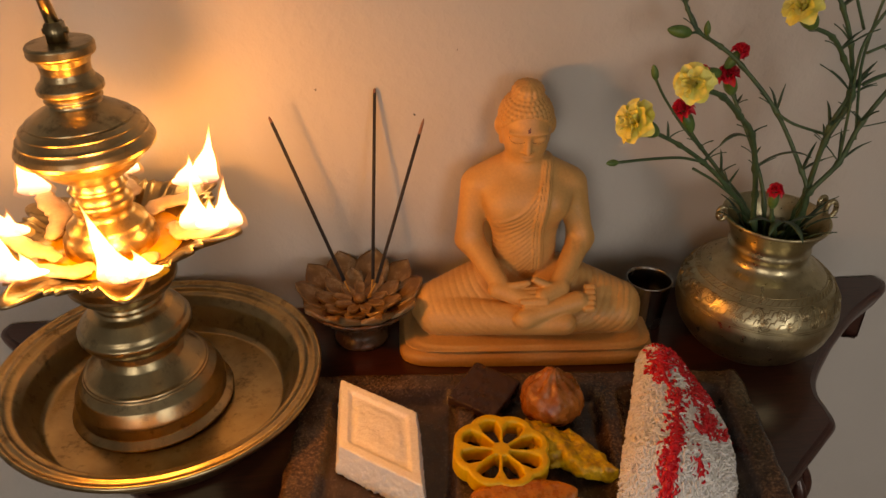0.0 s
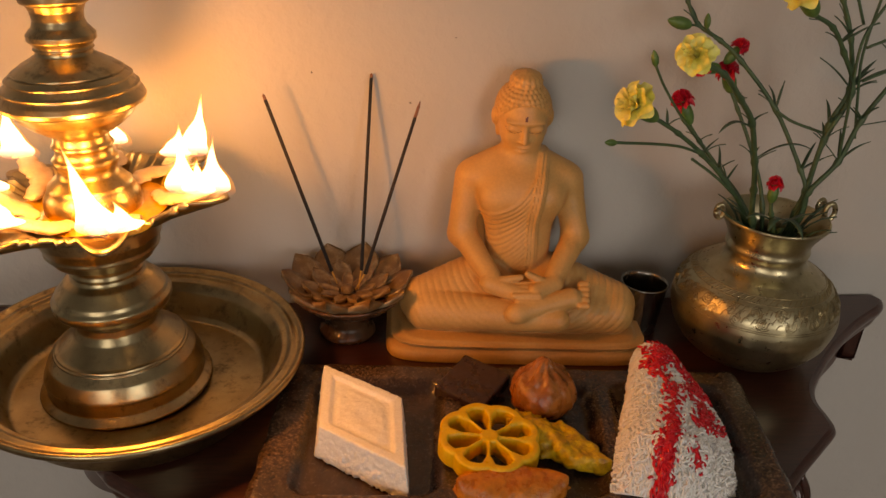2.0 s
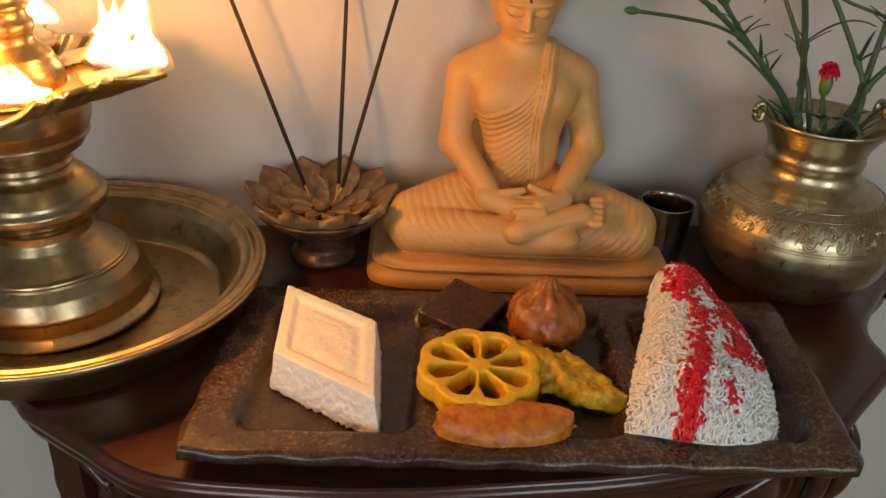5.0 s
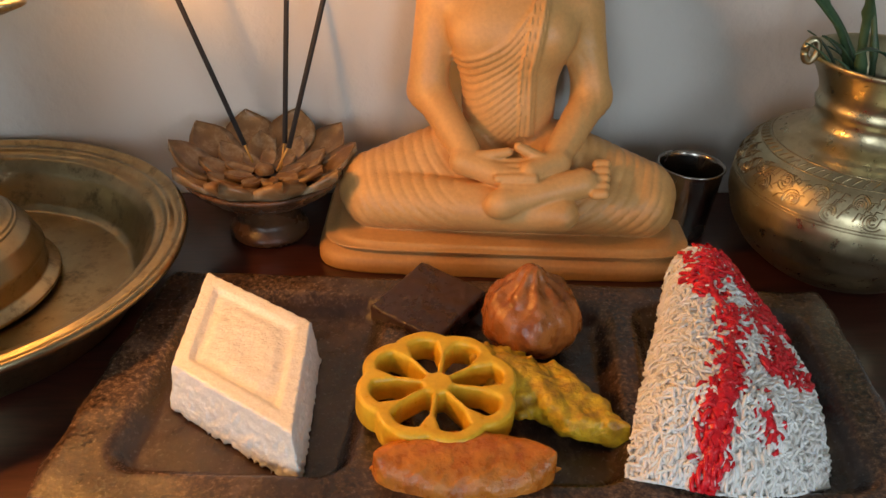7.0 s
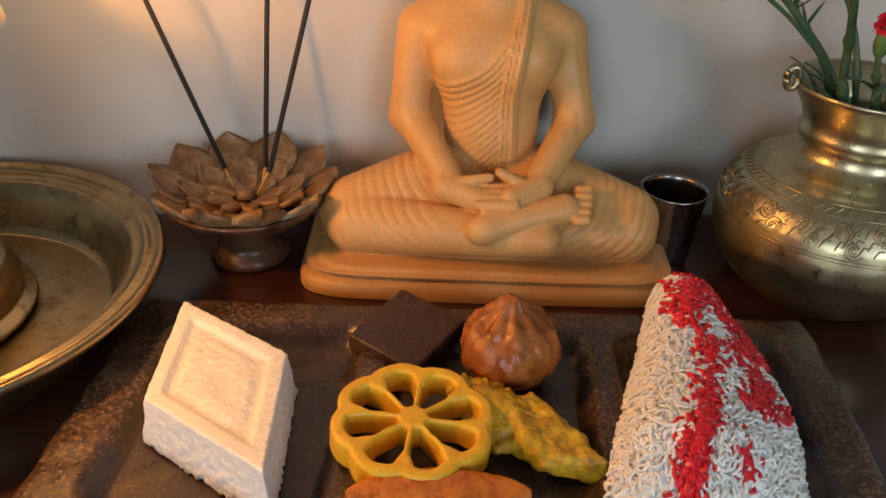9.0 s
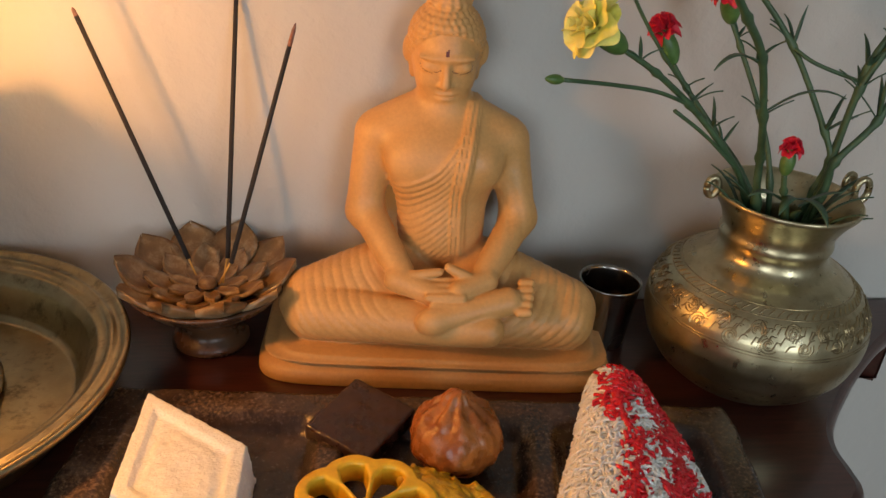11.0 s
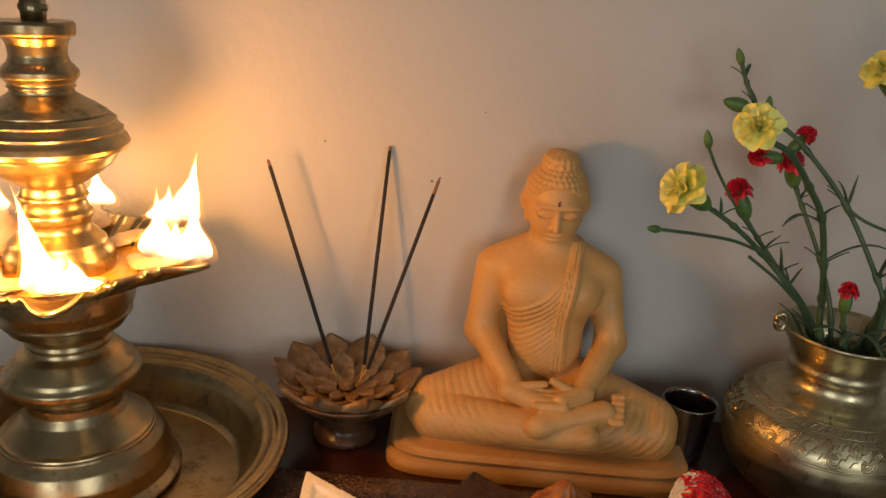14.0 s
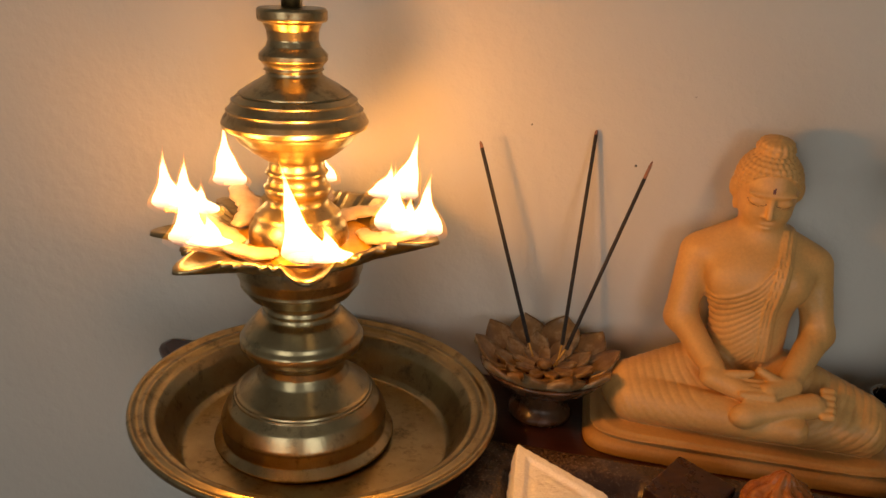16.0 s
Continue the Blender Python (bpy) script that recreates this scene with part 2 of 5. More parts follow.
def tube(points, radii, seg=8, caps=True):
    """Vertices and faces of a round bar along points; radii is a number or one a point."""
    pts = [Vector(p) for p in points]
    if isinstance(radii, (int, float)):
        radii = [radii] * len(pts)
    verts, faces, ref = [], [], None
    for i, p in enumerate(pts):
        d = (pts[min(i + 1, len(pts) - 1)] - pts[max(i - 1, 0)]).normalized()
        if ref is None:
            ref = d.orthogonal().normalized()
        ref = (ref - d * ref.dot(d)).normalized()
        side = d.cross(ref)
        for k in range(seg):
            a = 2 * math.pi * k / seg
            verts.append(p + (ref * math.cos(a) + side * math.sin(a)) * radii[i])
    for i in range(len(pts) - 1):
        for k in range(seg):
            j = (k + 1) % seg
            faces.append((i * seg + k, i * seg + j, (i + 1) * seg + j, (i + 1) * seg + k))
    if caps:
        faces.append(tuple(reversed(range(seg))))
        faces.append(tuple(range((len(pts) - 1) * seg, len(pts) * seg)))
    return verts, faces


def join(*pieces):
    verts, faces = [], []
    for v, f in pieces:
        o = len(verts)
        verts += list(v)
        faces += [tuple(i + o for i in q) for q in f]
    return verts, faces


def curve_points(ctrl, n=8):
    """Catmull-Rom through the control points."""
    c = [Vector(p) for p in ctrl]
    c = [c[0] * 2 - c[1]] + c + [c[-1] * 2 - c[-2]]
    out = []
    for i in range(1, len(c) - 2):
        for k in range(n):
            t = k / n
            out.append(0.5 * (2 * c[i] + (c[i + 1] - c[i - 1]) * t + (2 * c[i - 1] - 5 * c[i] + 4 * c[i + 1] - c[i + 2]) * t * t
                              + (3 * c[i] - c[i - 1] - 3 * c[i + 1] + c[i + 2]) * t ** 3))
    return out + [c[-2]]


def sculpt(field, lo, hi, step):
    """The surface where field(X, Y, Z) is zero (negative inside), by surface nets."""
    ax = [np.arange(l, h + step, step) for l, h in zip(lo, hi)]
    X, Y, Z = np.meshgrid(*ax, indexing="ij")
    F = field(X, Y, Z)
    nx, ny, nz = F.shape
    inside = F < 0
    corner = [(i, j, k) for i in (0, 1) for j in (0, 1) for k in (0, 1)]
    cut = lambda A, c: A[c[0]:nx - 1 + c[0], c[1]:ny - 1 + c[1], c[2]:nz - 1 + c[2]]
    count = sum(cut(inside, c).astype(np.int8) for c in corner)
    active = (count > 0) & (count < 8)
    idx = np.full(active.shape, -1, dtype=np.int64)
    cells = np.argwhere(active)
    idx[active] = np.arange(len(cells))
    acc, num = np.zeros((len(cells), 3)), np.zeros(len(cells))
    for a in corner:
        for d in range(3):
            if a[d] == 0:
                b = tuple(1 if e == d else a[e] for e in range(3))
                fa, fb = F[tuple((cells + a).T)], F[tuple((cells + b).T)]
                cross = (fa < 0) != (fb < 0)
                t = np.where(cross, fa / np.where(fa == fb, 1, fa - fb), 0)
                p = np.tile(np.array(a, float), (len(cells), 1))
                p[:, d] = t
                acc += p * cross[:, None]
                num += cross
    verts = np.array(lo) + (cells + acc / num[:, None]) * step
    faces = []
    for d in range(3):
        u, v = (d + 1) % 3, (d + 2) % 3
        sl = [slice(1, n - 1) for n in (nx, ny, nz)]
        sl[d] = slice(0, (nx, ny, nz)[d] - 1)
        s2 = list(sl)
        s2[d] = slice(1, (nx, ny, nz)[d])
        a, b = inside[tuple(sl)], inside[tuple(s2)]
        for flip in (False, True):
            e = np.argwhere((a & ~b) if not flip else (~a & b))
            if not len(e):
                continue
            base = e + [0 if k == d else 1 for k in range(3)]
            quad = []
            for du, dv in ((1, 1), (0, 1), (0, 0), (1, 0)):
                o = base.copy()
                o[:, u] -= du
                o[:, v] -= dv
                quad.append(idx[tuple(o.T)])
            q = np.stack(quad, 1)
            faces.append(q[:, ::-1] if flip else q)
    return verts.tolist(), np.concatenate(faces).tolist()


def smin(a, b, k):
    h = np.clip(0.5 + 0.5 * (b - a) / k, 0, 1)
    return b + (a - b) * h - k * h * (1 - h)


def ell(X, Y, Z, c, r):
    x, y, z = (X - c[0]) / r[0], (Y - c[1]) / r[1], (Z - c[2]) / r[2]
    return (np.sqrt(x * x + y * y + z * z) - 1) * min(r)


def cap(X, Y, Z, a, b, ra, rb):
    a, b = np.array(a), np.array(b)
    d = b - a
    t = np.clip(((X - a[0]) * d[0] + (Y - a[1]) * d[1] + (Z - a[2]) * d[2]) / d.dot(d), 0, 1)
    return np.sqrt((X - a[0] - t * d[0]) ** 2 + (Y - a[1] - t * d[1]) ** 2 + (Z - a[2] - t * d[2]) ** 2) - (ra + (rb - ra) * t)


def rbox(X, Y, Z, c, h, r):
    q = [np.abs(A - m) - s + r for A, m, s in zip((X, Y, Z), c, h)]
    return np.sqrt(sum(np.maximum(a, 0) ** 2 for a in q)) + np.minimum(np.maximum(np.maximum(q[0], q[1]), q[2]), 0) - r


def rough_field(X, Y, Z, f):
    """Cheap smooth irregularity from a sum of waves."""
    return (np.sin(f * X + 1.3 * np.sin(f * 0.7 * Y + 2)) * np.sin(f * 1.1 * Y + 1.7 * np.sin(f * 0.6 * Z + 1)) + np.sin(f * 0.9 * Z + 1.1 * np.sin(f * 0.8 * X)) * 0.7) / 1.7


# ---- room ----
WALL_Y = 0.848
FLOOR_Z = -0.80
setting = dict(kind="structure")
w = part("wall_north", box((-2.2, WALL_Y, FLOOR_Z), (2.6, WALL_Y + 0.12, 1.7)), M_WALL, smooth=False)
tagged(w, "smooth off-white painted plaster wall", "wall", kind="structure")
w = part("wall_west", box((-2.32, -2.0, FLOOR_Z), (-2.2, WALL_Y + 0.12, 1.7)), M_WALL, smooth=False)
tagged(w, "plain painted side wall", "wall", kind="structure")
w = part("wall_east", box((2.6, -2.0, FLOOR_Z), (2.72, WALL_Y + 0.12, 1.7)), M_WALL, smooth=False)
tagged(w, "plain painted side wall", "wall", kind="structure")
# south wall in four pieces round the window opening, in one mesh
bm = bmesh.new()
for lo, hi in (((-2.32, -2.0, FLOOR_Z), (-1.6, -1.88, 1.7)), ((-0.5, -2.0, FLOOR_Z), (0.6, -1.88, 1.7)), ((1.7, -2.0, FLOOR_Z), (2.72, -1.88, 1.7)),
               ((-1.6, -2.0, FLOOR_Z), (-0.5, -1.88, 0.0)), ((-1.6, -2.0, 1.25), (-0.5, -1.88, 1.7)), ((0.6, -2.0, FLOOR_Z), (1.7, -1.88, 0.0)), ((0.6, -2.0, 1.25), (1.7, -1.88, 1.7))):
    piece = box(lo, hi)
    me = bpy.data.meshes.new("piece")
    piece.to_mesh(me)
    piece.free()
    bm.from_mesh(me)
    bpy.data.meshes.remove(me)
for name, x in (("window_1", -1.6), ("window_2", 0.6)):
    win = thing(name, pose(x, -1.895, 0.0), "white framed window in the wall behind", "window", kind="structure")
    for lo, hi in (((0, 0, 0), (0.05, 0.04, 1.25)), ((1.05, 0, 0), (1.1, 0.04, 1.25)), ((0.05, 0, 0), (1.05, 0.04, 0.05)), ((0.05, 0, 1.2), (1.05, 0.04, 1.25)), ((0.53, 0.002, 0.05), (0.57, 0.038, 1.2))):
        part("window_frame", box(lo, hi, 0.004), M_FRAME, win, smooth=False)
w = part("wall_south", bm, M_WALL, smooth=False)
tagged(w, "plain painted wall with two window openings", "wall", kind="structure")
w = part("floor", box((-2.32, -2.0, FLOOR_Z - 0.1), (2.72, WALL_Y + 0.12, FLOOR_Z)), M_FLOOR, smooth=False)
tagged(w, "brown floor under the console table", "floor", kind="structure")
w = part("ceiling", box((-2.32, -2.0, 1.7), (2.72, WALL_Y + 0.12, 1.8)), M_WALL, smooth=False)
tagged(w, "plain painted ceiling", "ceiling", kind="structure")


# ---- console table ----
TX = 0.132
HALF = [(0.456, 0.845), (0.459, 0.832), (0.447, 0.816), (0.425, 0.799), (0.395, 0.774), (0.365, 0.745), (0.335, 0.714), (0.312, 0.690),
        (0.298, 0.672), (0.291, 0.654), (0.290, 0.636), (0.287, 0.619), (0.270, 0.604), (0.240, 0.580), (0.213, 0.558), (0.185, 0.545), (0.140, 0.536), (0.090, 0.529), (0.045, 0.526)]


def outline():
    half = [Vector((x, y)) for x, y in HALF]
    fine = [Vector(p[:2]) for p in curve_points([(p.x, p.y, 0) for p in half], 9)]
    right = [Vector((TX + p.x, p.y)) for p in fine]
    left = [Vector((TX - p.x - 0.032 * max(0, math.sin(math.pi * min(1, max(0, (p.y - 0.622) / 0.14)))), p.y)) for p in reversed(fine)]
    # the front runs slightly askew to the wall
    skew = lambda p: Vector((p.x, p.y + (p.x - TX) * 0.036 * min(1, max(0, (0.82 - p.y) / 0.1))))
    return [skew(p) for p in right + left]


def inset(line, d):
    out = []
    for i, p in enumerate(line):
        t = (line[min(i + 1, len(line) - 1)] - line[max(i - 1, 0)]).normalized()
        n = Vector((-t.y, t.x))
        out.append(p - n * d)
    return out


def table():
    top = thing("console_table", pose(0, 0, 0), "dark red-brown varnished carved wooden console table against the wall", "table")
    line = outline()
    steps = [(0.006, 0.0), (0.002, -0.0012), (0.0, -0.005), (0.001, -0.010), (0.006, -0.013), (0.004, -0.018), (0.006, -0.024), (0.014, -0.028), (0.018, -0.032)]
    verts, faces = [], []
    n = len(line)
    for d, z in steps:
        verts += [(p.x, min(p.y, WALL_Y - 0.002), z) for p in inset(line, d)]
    for k in range(len(steps) - 1):
        for i in range(n):
            j = (i + 1) % n
            faces.append((k * n + i, k * n + j, (k + 1) * n + j, (k + 1) * n + i))
    faces.append(tuple(range(n)))
    faces.append(tuple(reversed(range((len(steps) - 1) * n, len(steps) * n))))
    board = link("tabletop", verts, faces, M_WOOD, top, smooth=False)
    board.data.polygons.foreach_set("use_smooth", [len(f) == 4 for f in faces])
    # apron with a scalloped lower edge
    ring = inset(line, 0.028)[7:-7]
    lower = lambda s: -0.075 - 0.022 * abs(math.sin(s * 24))
    verts, faces, s = [], [], 0.0
    back = inset(ring, 0.016)
    for i, p in enumerate(ring):
        s += (p - ring[i - 1]).length if i else 0
        q = back[i]
        verts += [(p.x, p.y, -0.031), (p.x, p.y, lower(s)), (q.x, q.y, lower(s)), (q.x, q.y, -0.031)]
    for i in range(len(ring) - 1):
        for k in range(4):
            j = (k + 1) % 4
            faces.append((i * 4 + k, i * 4 + j, i * 4 + 4 + j, i * 4 + 4 + k))
    link("apron", verts, faces, M_WOOD, top, smooth=False)
    # carved scroll bands that stand proud of the apron
    face = inset(line, 0.024)
    for lo, hi in ((54, 79), (83, 112), (115, 144), (148, 176), (180, 209), (212, 241), (245, 266)):
        seg = face[lo:hi]
        if len(seg) < 4:
            continue
        pts = [(p.x, p.y, -0.062 + 0.024 * math.sin(math.pi * i / (len(seg) - 1))) for i, p in enumerate(seg)]
        link("carved_scroll", *tube(pts, [0.003 + 0.004 * math.sin(math.pi * (i + 0.5) / len(pts)) for i in range(len(pts))], 8), M_WOOD, top)
    # cabriole legs with leaf carving on the knee
    for sx, dx, y in ((1, 0.245, 0.655), (-1, 0.245, 0.655), (1, 0.31, 0.800), (-1, 0.31, 0.800)):
        x = TX + sx * dx
        pts = curve_points([(x, y, -0.03), (x + sx * 0.012, y - 0.012, -0.11), (x + sx * 0.004, y - 0.004, -0.30), (x - sx * 0.004, y + 0.004, -0.62), (x + sx * 0.012, y - 0.010, FLOOR_Z)], 8)
        rad = [0.020 + 0.009 * math.exp(-((i - 7) / 5) ** 2) - 0.012 * min(1, i / 26) + 0.008 * max(0, (i - 28) / 4) for i in range(len(pts))]
        leg = link("leg", *tube(pts, rad, 14), M_WOOD, top)
        for k in range(5 if y < 0.7 else 0):
            a = -1.2 + 0.6 * k
            d = Vector((math.sin(a) * sx, -math.cos(a), 0)) * 0.030
            b = Vector((x, y - 0.006, -0.055)) + d
            pts = [b, b + d * 0.25 + Vector((0, 0, -0.02)), b + d * 0.2 + Vector((0, 0, -0.045)), b - d * 0.1 + Vector((0, 0, -0.07))]
            link("carved_leaf", *tube(curve_points(pts, 4), [0.002 + 0.005 * math.sin(math.pi * (i + 1) / 14) for i in range(13)], 8), M_WOOD, leg)
    return top


table()


# ---- statue ----
def statue():
    NOD = radians(12)
    HX, HY, HZ = -0.0055, 0.0405, 0.1957

    def to_head(X, Y, Z):
        """Own axes of the bowed head, with the middle of the skull at zero."""
        y, z = Y - HY, Z - HZ
        return X - HX, y * math.cos(NOD) + z * math.sin(NOD), z * math.cos(NOD) - y * math.sin(NOD)

    def groove(phase, sharp=0.45):
        return np.exp(-(np.sin(phase) / sharp) ** 2)

    def head_field(X, Y, Z):
        x, y, z = to_head(X, Y, Z)
        a = np.abs(x)
        f = ell(x, y, z, (0, 0.004, 0.006), (0.0232, 0.0262, 0.0262))
        f = smin(f, ell(x, y, z, (0, -0.0060, -0.0145), (0.0172, 0.0165, 0.0205)), 0.010)
        f = smin(f, ell(a, y, z, (0.0092, -0.0125, -0.0090), (0.0082, 0.0080, 0.0095)), 0.006)
        f = smin(f, ell(x, y, z, (0, -0.0168, -0.0300), (0.0062, 0.0058, 0.0052)), 0.006)
        # ears close to the head
        f = smin(f, ell(a, y, z, (0.0240, 0.0035, 0.0020), (0.0038, 0.0060, 0.0088)), 0.002)
        f = smin(f, ell(a, y, z, (0.0208, 0.0010, -0.0110), (0.0022, 0.0034, 0.0060)), 0.003)
        # brows, closed lids, nose and mouth
        f = smin(f, ell(a, y, z, (0.0095, -0.0195, 0.0078), (0.0085, 0.0026, 0.0011)), 0.0050)
        f = smin(f, ell(a, y, z, (0.0095, -0.0185, 0.0012), (0.0068, 0.0040, 0.0036)), 0.0020)
        f = smin(f, cap(x, y, z, (0, -0.0210, 0.0070), (0, -0.0262, -0.0085), 0.0017, 0.0029), 0.0026)
        f = smin(f, ell(a, y, z, (0.0033, -0.0228, -0.0095), (0.0022, 0.0026, 0.0019)), 0.0014)
        f = smin(f, ell(x, y, z, (0, -0.0216, -0.0160), (0.0062, 0.0030, 0.0013)), 0.0010)
        f = smin(f, ell(x, y, z, (0, -0.0212, -0.0190), (0.0048, 0.0032, 0.0016)), 0.0010)
        f = f + 0.0007 * np.exp(-((z + 0.0174) / 0.0007) ** 2) * (a < 0.0082) * (y < -0.012)
        # cap of curls under a hairline that falls towards the neck, with the crown bump
        hair = ell(x, y, z, (0, 0.0050, 0.0085), (0.0248, 0.0278, 0.0256))
        ang = np.arctan2(y - 0.005, x)
        lat = np.arctan2(z - 0.0085, np.sqrt(x * x + (y - 0.005) ** 2))
        rings = np.round(lat / 0.17)
        n = np.maximum(3.0, np.round(36 * np.cos(np.clip(rings * 0.17, -1.45, 1.45))))
        curl = np.cos((lat / 0.17 - rings) * math.pi) * np.abs(np.cos(ang * n * 0.5 + rings * 1.57))
        hair = hair - 0.0016 * curl + 0.0006
        hairline = (0.0222 - 0.005 * (np.abs(x) / 0.020) ** 2 - 1.15 * np.maximum(y + 0.017, 0)) - z
        hair = np.maximum(hair, hairline * 0.8)
        bun = ell(x, y, z, (0, 0.0075, 0.0340), (0.0135, 0.0135, 0.0088))
        ang2 = np.arctan2(y - 0.0075, x)
        bun = bun - 0.0011 * np.abs(np.cos(ang2 * 8)) * np.abs(np.cos(z * 640))
        hair = smin(hair, bun, 0.003)
        return np.minimum(f, hair)

    def field(X, Y, Z):
        # flared plinth with a waist under a narrower lip, rounded in plan
        plan = ((np.abs(X) / 0.1205) ** 7 + (np.abs(Y - 0.014) / 0.0625) ** 7) ** (1 / 7)
        reach = 1.0 - 0.030 * np.clip((Z - 0.002) / 0.007, 0, 1) - 0.055 * np.exp(-((Z - 0.0092) / 0.0020) ** 2)
        base = np.maximum((plan - reach) * 0.055, np.abs(Z - 0.0050) - 0.0085)
        base = smin(base, np.maximum((plan - 0.935) * 0.055 + 0.6 * np.maximum(Z - 0.0120, 0), np.abs(Z - 0.0130) - 0.0030), 0.0015)
        A = np.abs(X)
        S = Z + 0.0030
        # crossed legs
        legs = ell(X, Y, S, (0, 0.004, 0.036), (0.084, 0.040, 0.020))
        legs = smin(legs, cap(A, Y, S, (0.030, 0.022, 0.0465), (0.0860, -0.001, 0.0370), 0.0290, 0.0230), 0.010)
        shin = cap(X, Y, S, (-0.085, -0.012, 0.0350), (0.030, -0.037, 0.0405), 0.0200, 0.0115)
        under = cap(X, Y, S, (0.086, -0.012, 0.0345), (-0.070, -0.018, 0.0265), 0.0200, 0.0105)
        arc = np.sqrt((A - 0.012) ** 2 + (Z - 0.085) ** 2)
        fade = np.clip((A - 0.026) / 0.014, 0, 1) * np.clip((0.103 - A) / 0.012, 0, 1) * (Y < 0.030)
        legs = smin(smin(legs, under, 0.0025), shin, 0.0012) + 0.0008 * groove(arc * 520) * fade
        # foot with toes, sole up on the thigh
        foot = cap(X, Y, Z, (-0.004, -0.040, 0.0465), (0.043, -0.026, 0.0535), 0.0085, 0.0095)
        foot = smin(foot, ell(X, Y, Z, (-0.008, -0.042, 0.0450), (0.0095, 0.0075, 0.0085)), 0.005)
        for i in range(5):
            c = (0.0500 + 0.0008 * i, -0.0345 + 0.0050 * i, 0.0505 + 0.0026 * i)
            foot = smin(foot, cap(X, Y, Z, c, (c[0] + 0.0055, c[1] - 0.001, c[2] + 0.0010), 0.0034, 0.0031), 0.0009)
        # torso leans back a little above the waist
        Zs = np.where(Z > 0.02, 0.02 + (Z - 0.02) * 1.052, Z)
        bend = np.clip((Zs - 0.06) / 0.12, 0, 1)
        U, W = X + 0.0050 * bend, Y - 0.0060 * bend
        B = np.abs(U)
        torso = ell(U, W, Zs, (0, 0.028, 0.088), (0.0292, 0.023, 0.048))
        torso = smin(torso, ell(U, W, Zs, (0, 0.029, 0.137), (0.0405, 0.0245, 0.034)), 0.014)
        torso = smin(torso, ell(U, W, Zs, (0, 0.034, 0.1525), (0.0455, 0.0175, 0.0155)), 0.012)
        torso = smin(torso, cap(B, W, Zs, (0.010, 0.036, 0.170), (0.040, 0.034, 0.1520), 0.0120, 0.0130), 0.010)
        for sx in (-1, 1):
            torso = smin(torso, ell(U, W, Zs, (sx * 0.0185, 0.0110, 0.136), (0.016, 0.0085, 0.013)), 0.011)
        torso = smin(torso, cap(U, W, Zs, (0, 0.034, 0.165), (0, 0.030, 0.190), 0.0160, 0.0140), 0.008)
        # robe over one shoulder: fine curved folds that run into a narrow upright band
        strap = 0.0100 + 0.35 * np.maximum(Zs - 0.115, 0) ** 1.25
        phase = Zs - 17.0 * np.maximum(U + 0.034, 0) ** 2
        robe = np.clip((0.124 - phase) / 0.002, 0, 1) * (U < strap - 0.0040) * (W < 0.030) * np.clip((Zs - 0.060) / 0.01, 0, 1)
        wander = 0.5 * np.sin(U * 150 + Zs * 60)
        torso = torso - robe * (0.0011 - 0.0011 * groove(phase * 590 + wander))
        over = (U > strap) * np.clip((0.168 - Zs) / 0.01, 0, 1) * (W < 0.040)
        torso = torso - over * 0.0008
        band = np.clip(1 - ((U - strap) / 0.0058) ** 4, 0, 1) * (Zs > 0.070) * (Zs < 0.178) * (W < 0.046)
        torso = torso - band * (0.0024 - 0.0010 * groove((U - strap) * 900, 0.5))
        # arms: one bare, one draped
        arms = smin(cap(B, W, Zs, (0.0445, 0.034, 0.147), (0.0535, 0.027, 0.092), 0.0142, 0.0120), cap(A, Y, Z, (0.0525, 0.029, 0.0890), (0.0270, -0.013, 0.0630), 0.0122, 0.0090), 0.006)
        cloth = groove(arc * 300 + U * 60, 0.4) * (U > 0.036) * 0.00035 * np.clip((Zs - 0.07) / 0.02, 0, 1)
        arms = arms + cloth
        palm = cap(X, Y, Z, (-0.030, -0.016, 0.0610), (0.002, -0.030, 0.0555), 0.0088, 0.0070)
        palm = smin(palm, cap(X, Y, Z, (0.028, -0.016, 0.0625), (0.010, -0.028, 0.0610), 0.0088, 0.0070), 0.0015)
        for i in range(4):
            palm = smin(palm, cap(X, Y, Z, (0.012, -0.0345 + 0.0048 * i, 0.0600 + 0.0012 * i), (-0.010 - 0.001 * i, -0.0345 + 0.0048 * i, 0.0590 + 0.0014 * i), 0.0031, 0.0025), 0.0008)
            palm = smin(palm, cap(X, Y, Z, (-0.006, -0.0370 + 0.0045 * i, 0.0545), (0.014, -0.0375 + 0.0045 * i, 0.0550), 0.0030, 0.0025), 0.0010)
        palm = smin(palm, cap(X, Y, Z, (0.016, -0.021, 0.067), (0.003, -0.020, 0.0735), 0.0040, 0.0031), 0.0012)
        palm = smin(palm, cap(X, Y, Z, (-0.020, -0.019, 0.066), (-0.003, -0.020, 0.0700), 0.0036, 0.0028), 0.0012)
        body = smin(torso, arms, 0.004)
        body = smin(smin(body, legs, 0.003), smin(foot, palm, 0.0015), 0.0012)
        out = smin(body, head_field(X, Y, Z), 0.0035)
        out = smin(out, base, 0.0006)
        # flat back towards the wall
        return np.maximum(out, Y - 0.0660)

    verts, faces = sculpt(field, (-0.125, -0.056, -0.004), (0.125, 0.070, 0.248), 0.00108)
    ob = link("seated_statue", verts, faces, M_CLAY)
    ob.matrix_world = pose(0.1765, 0.7775, 0.0034, 0, 0, -4.2)
    tagged(ob, "terracotta-coloured seated meditating figure statue on a plinth", "statue")
    ob.data.materials.append(M_BINDI)
    ob.data.materials.append(M_LASH)
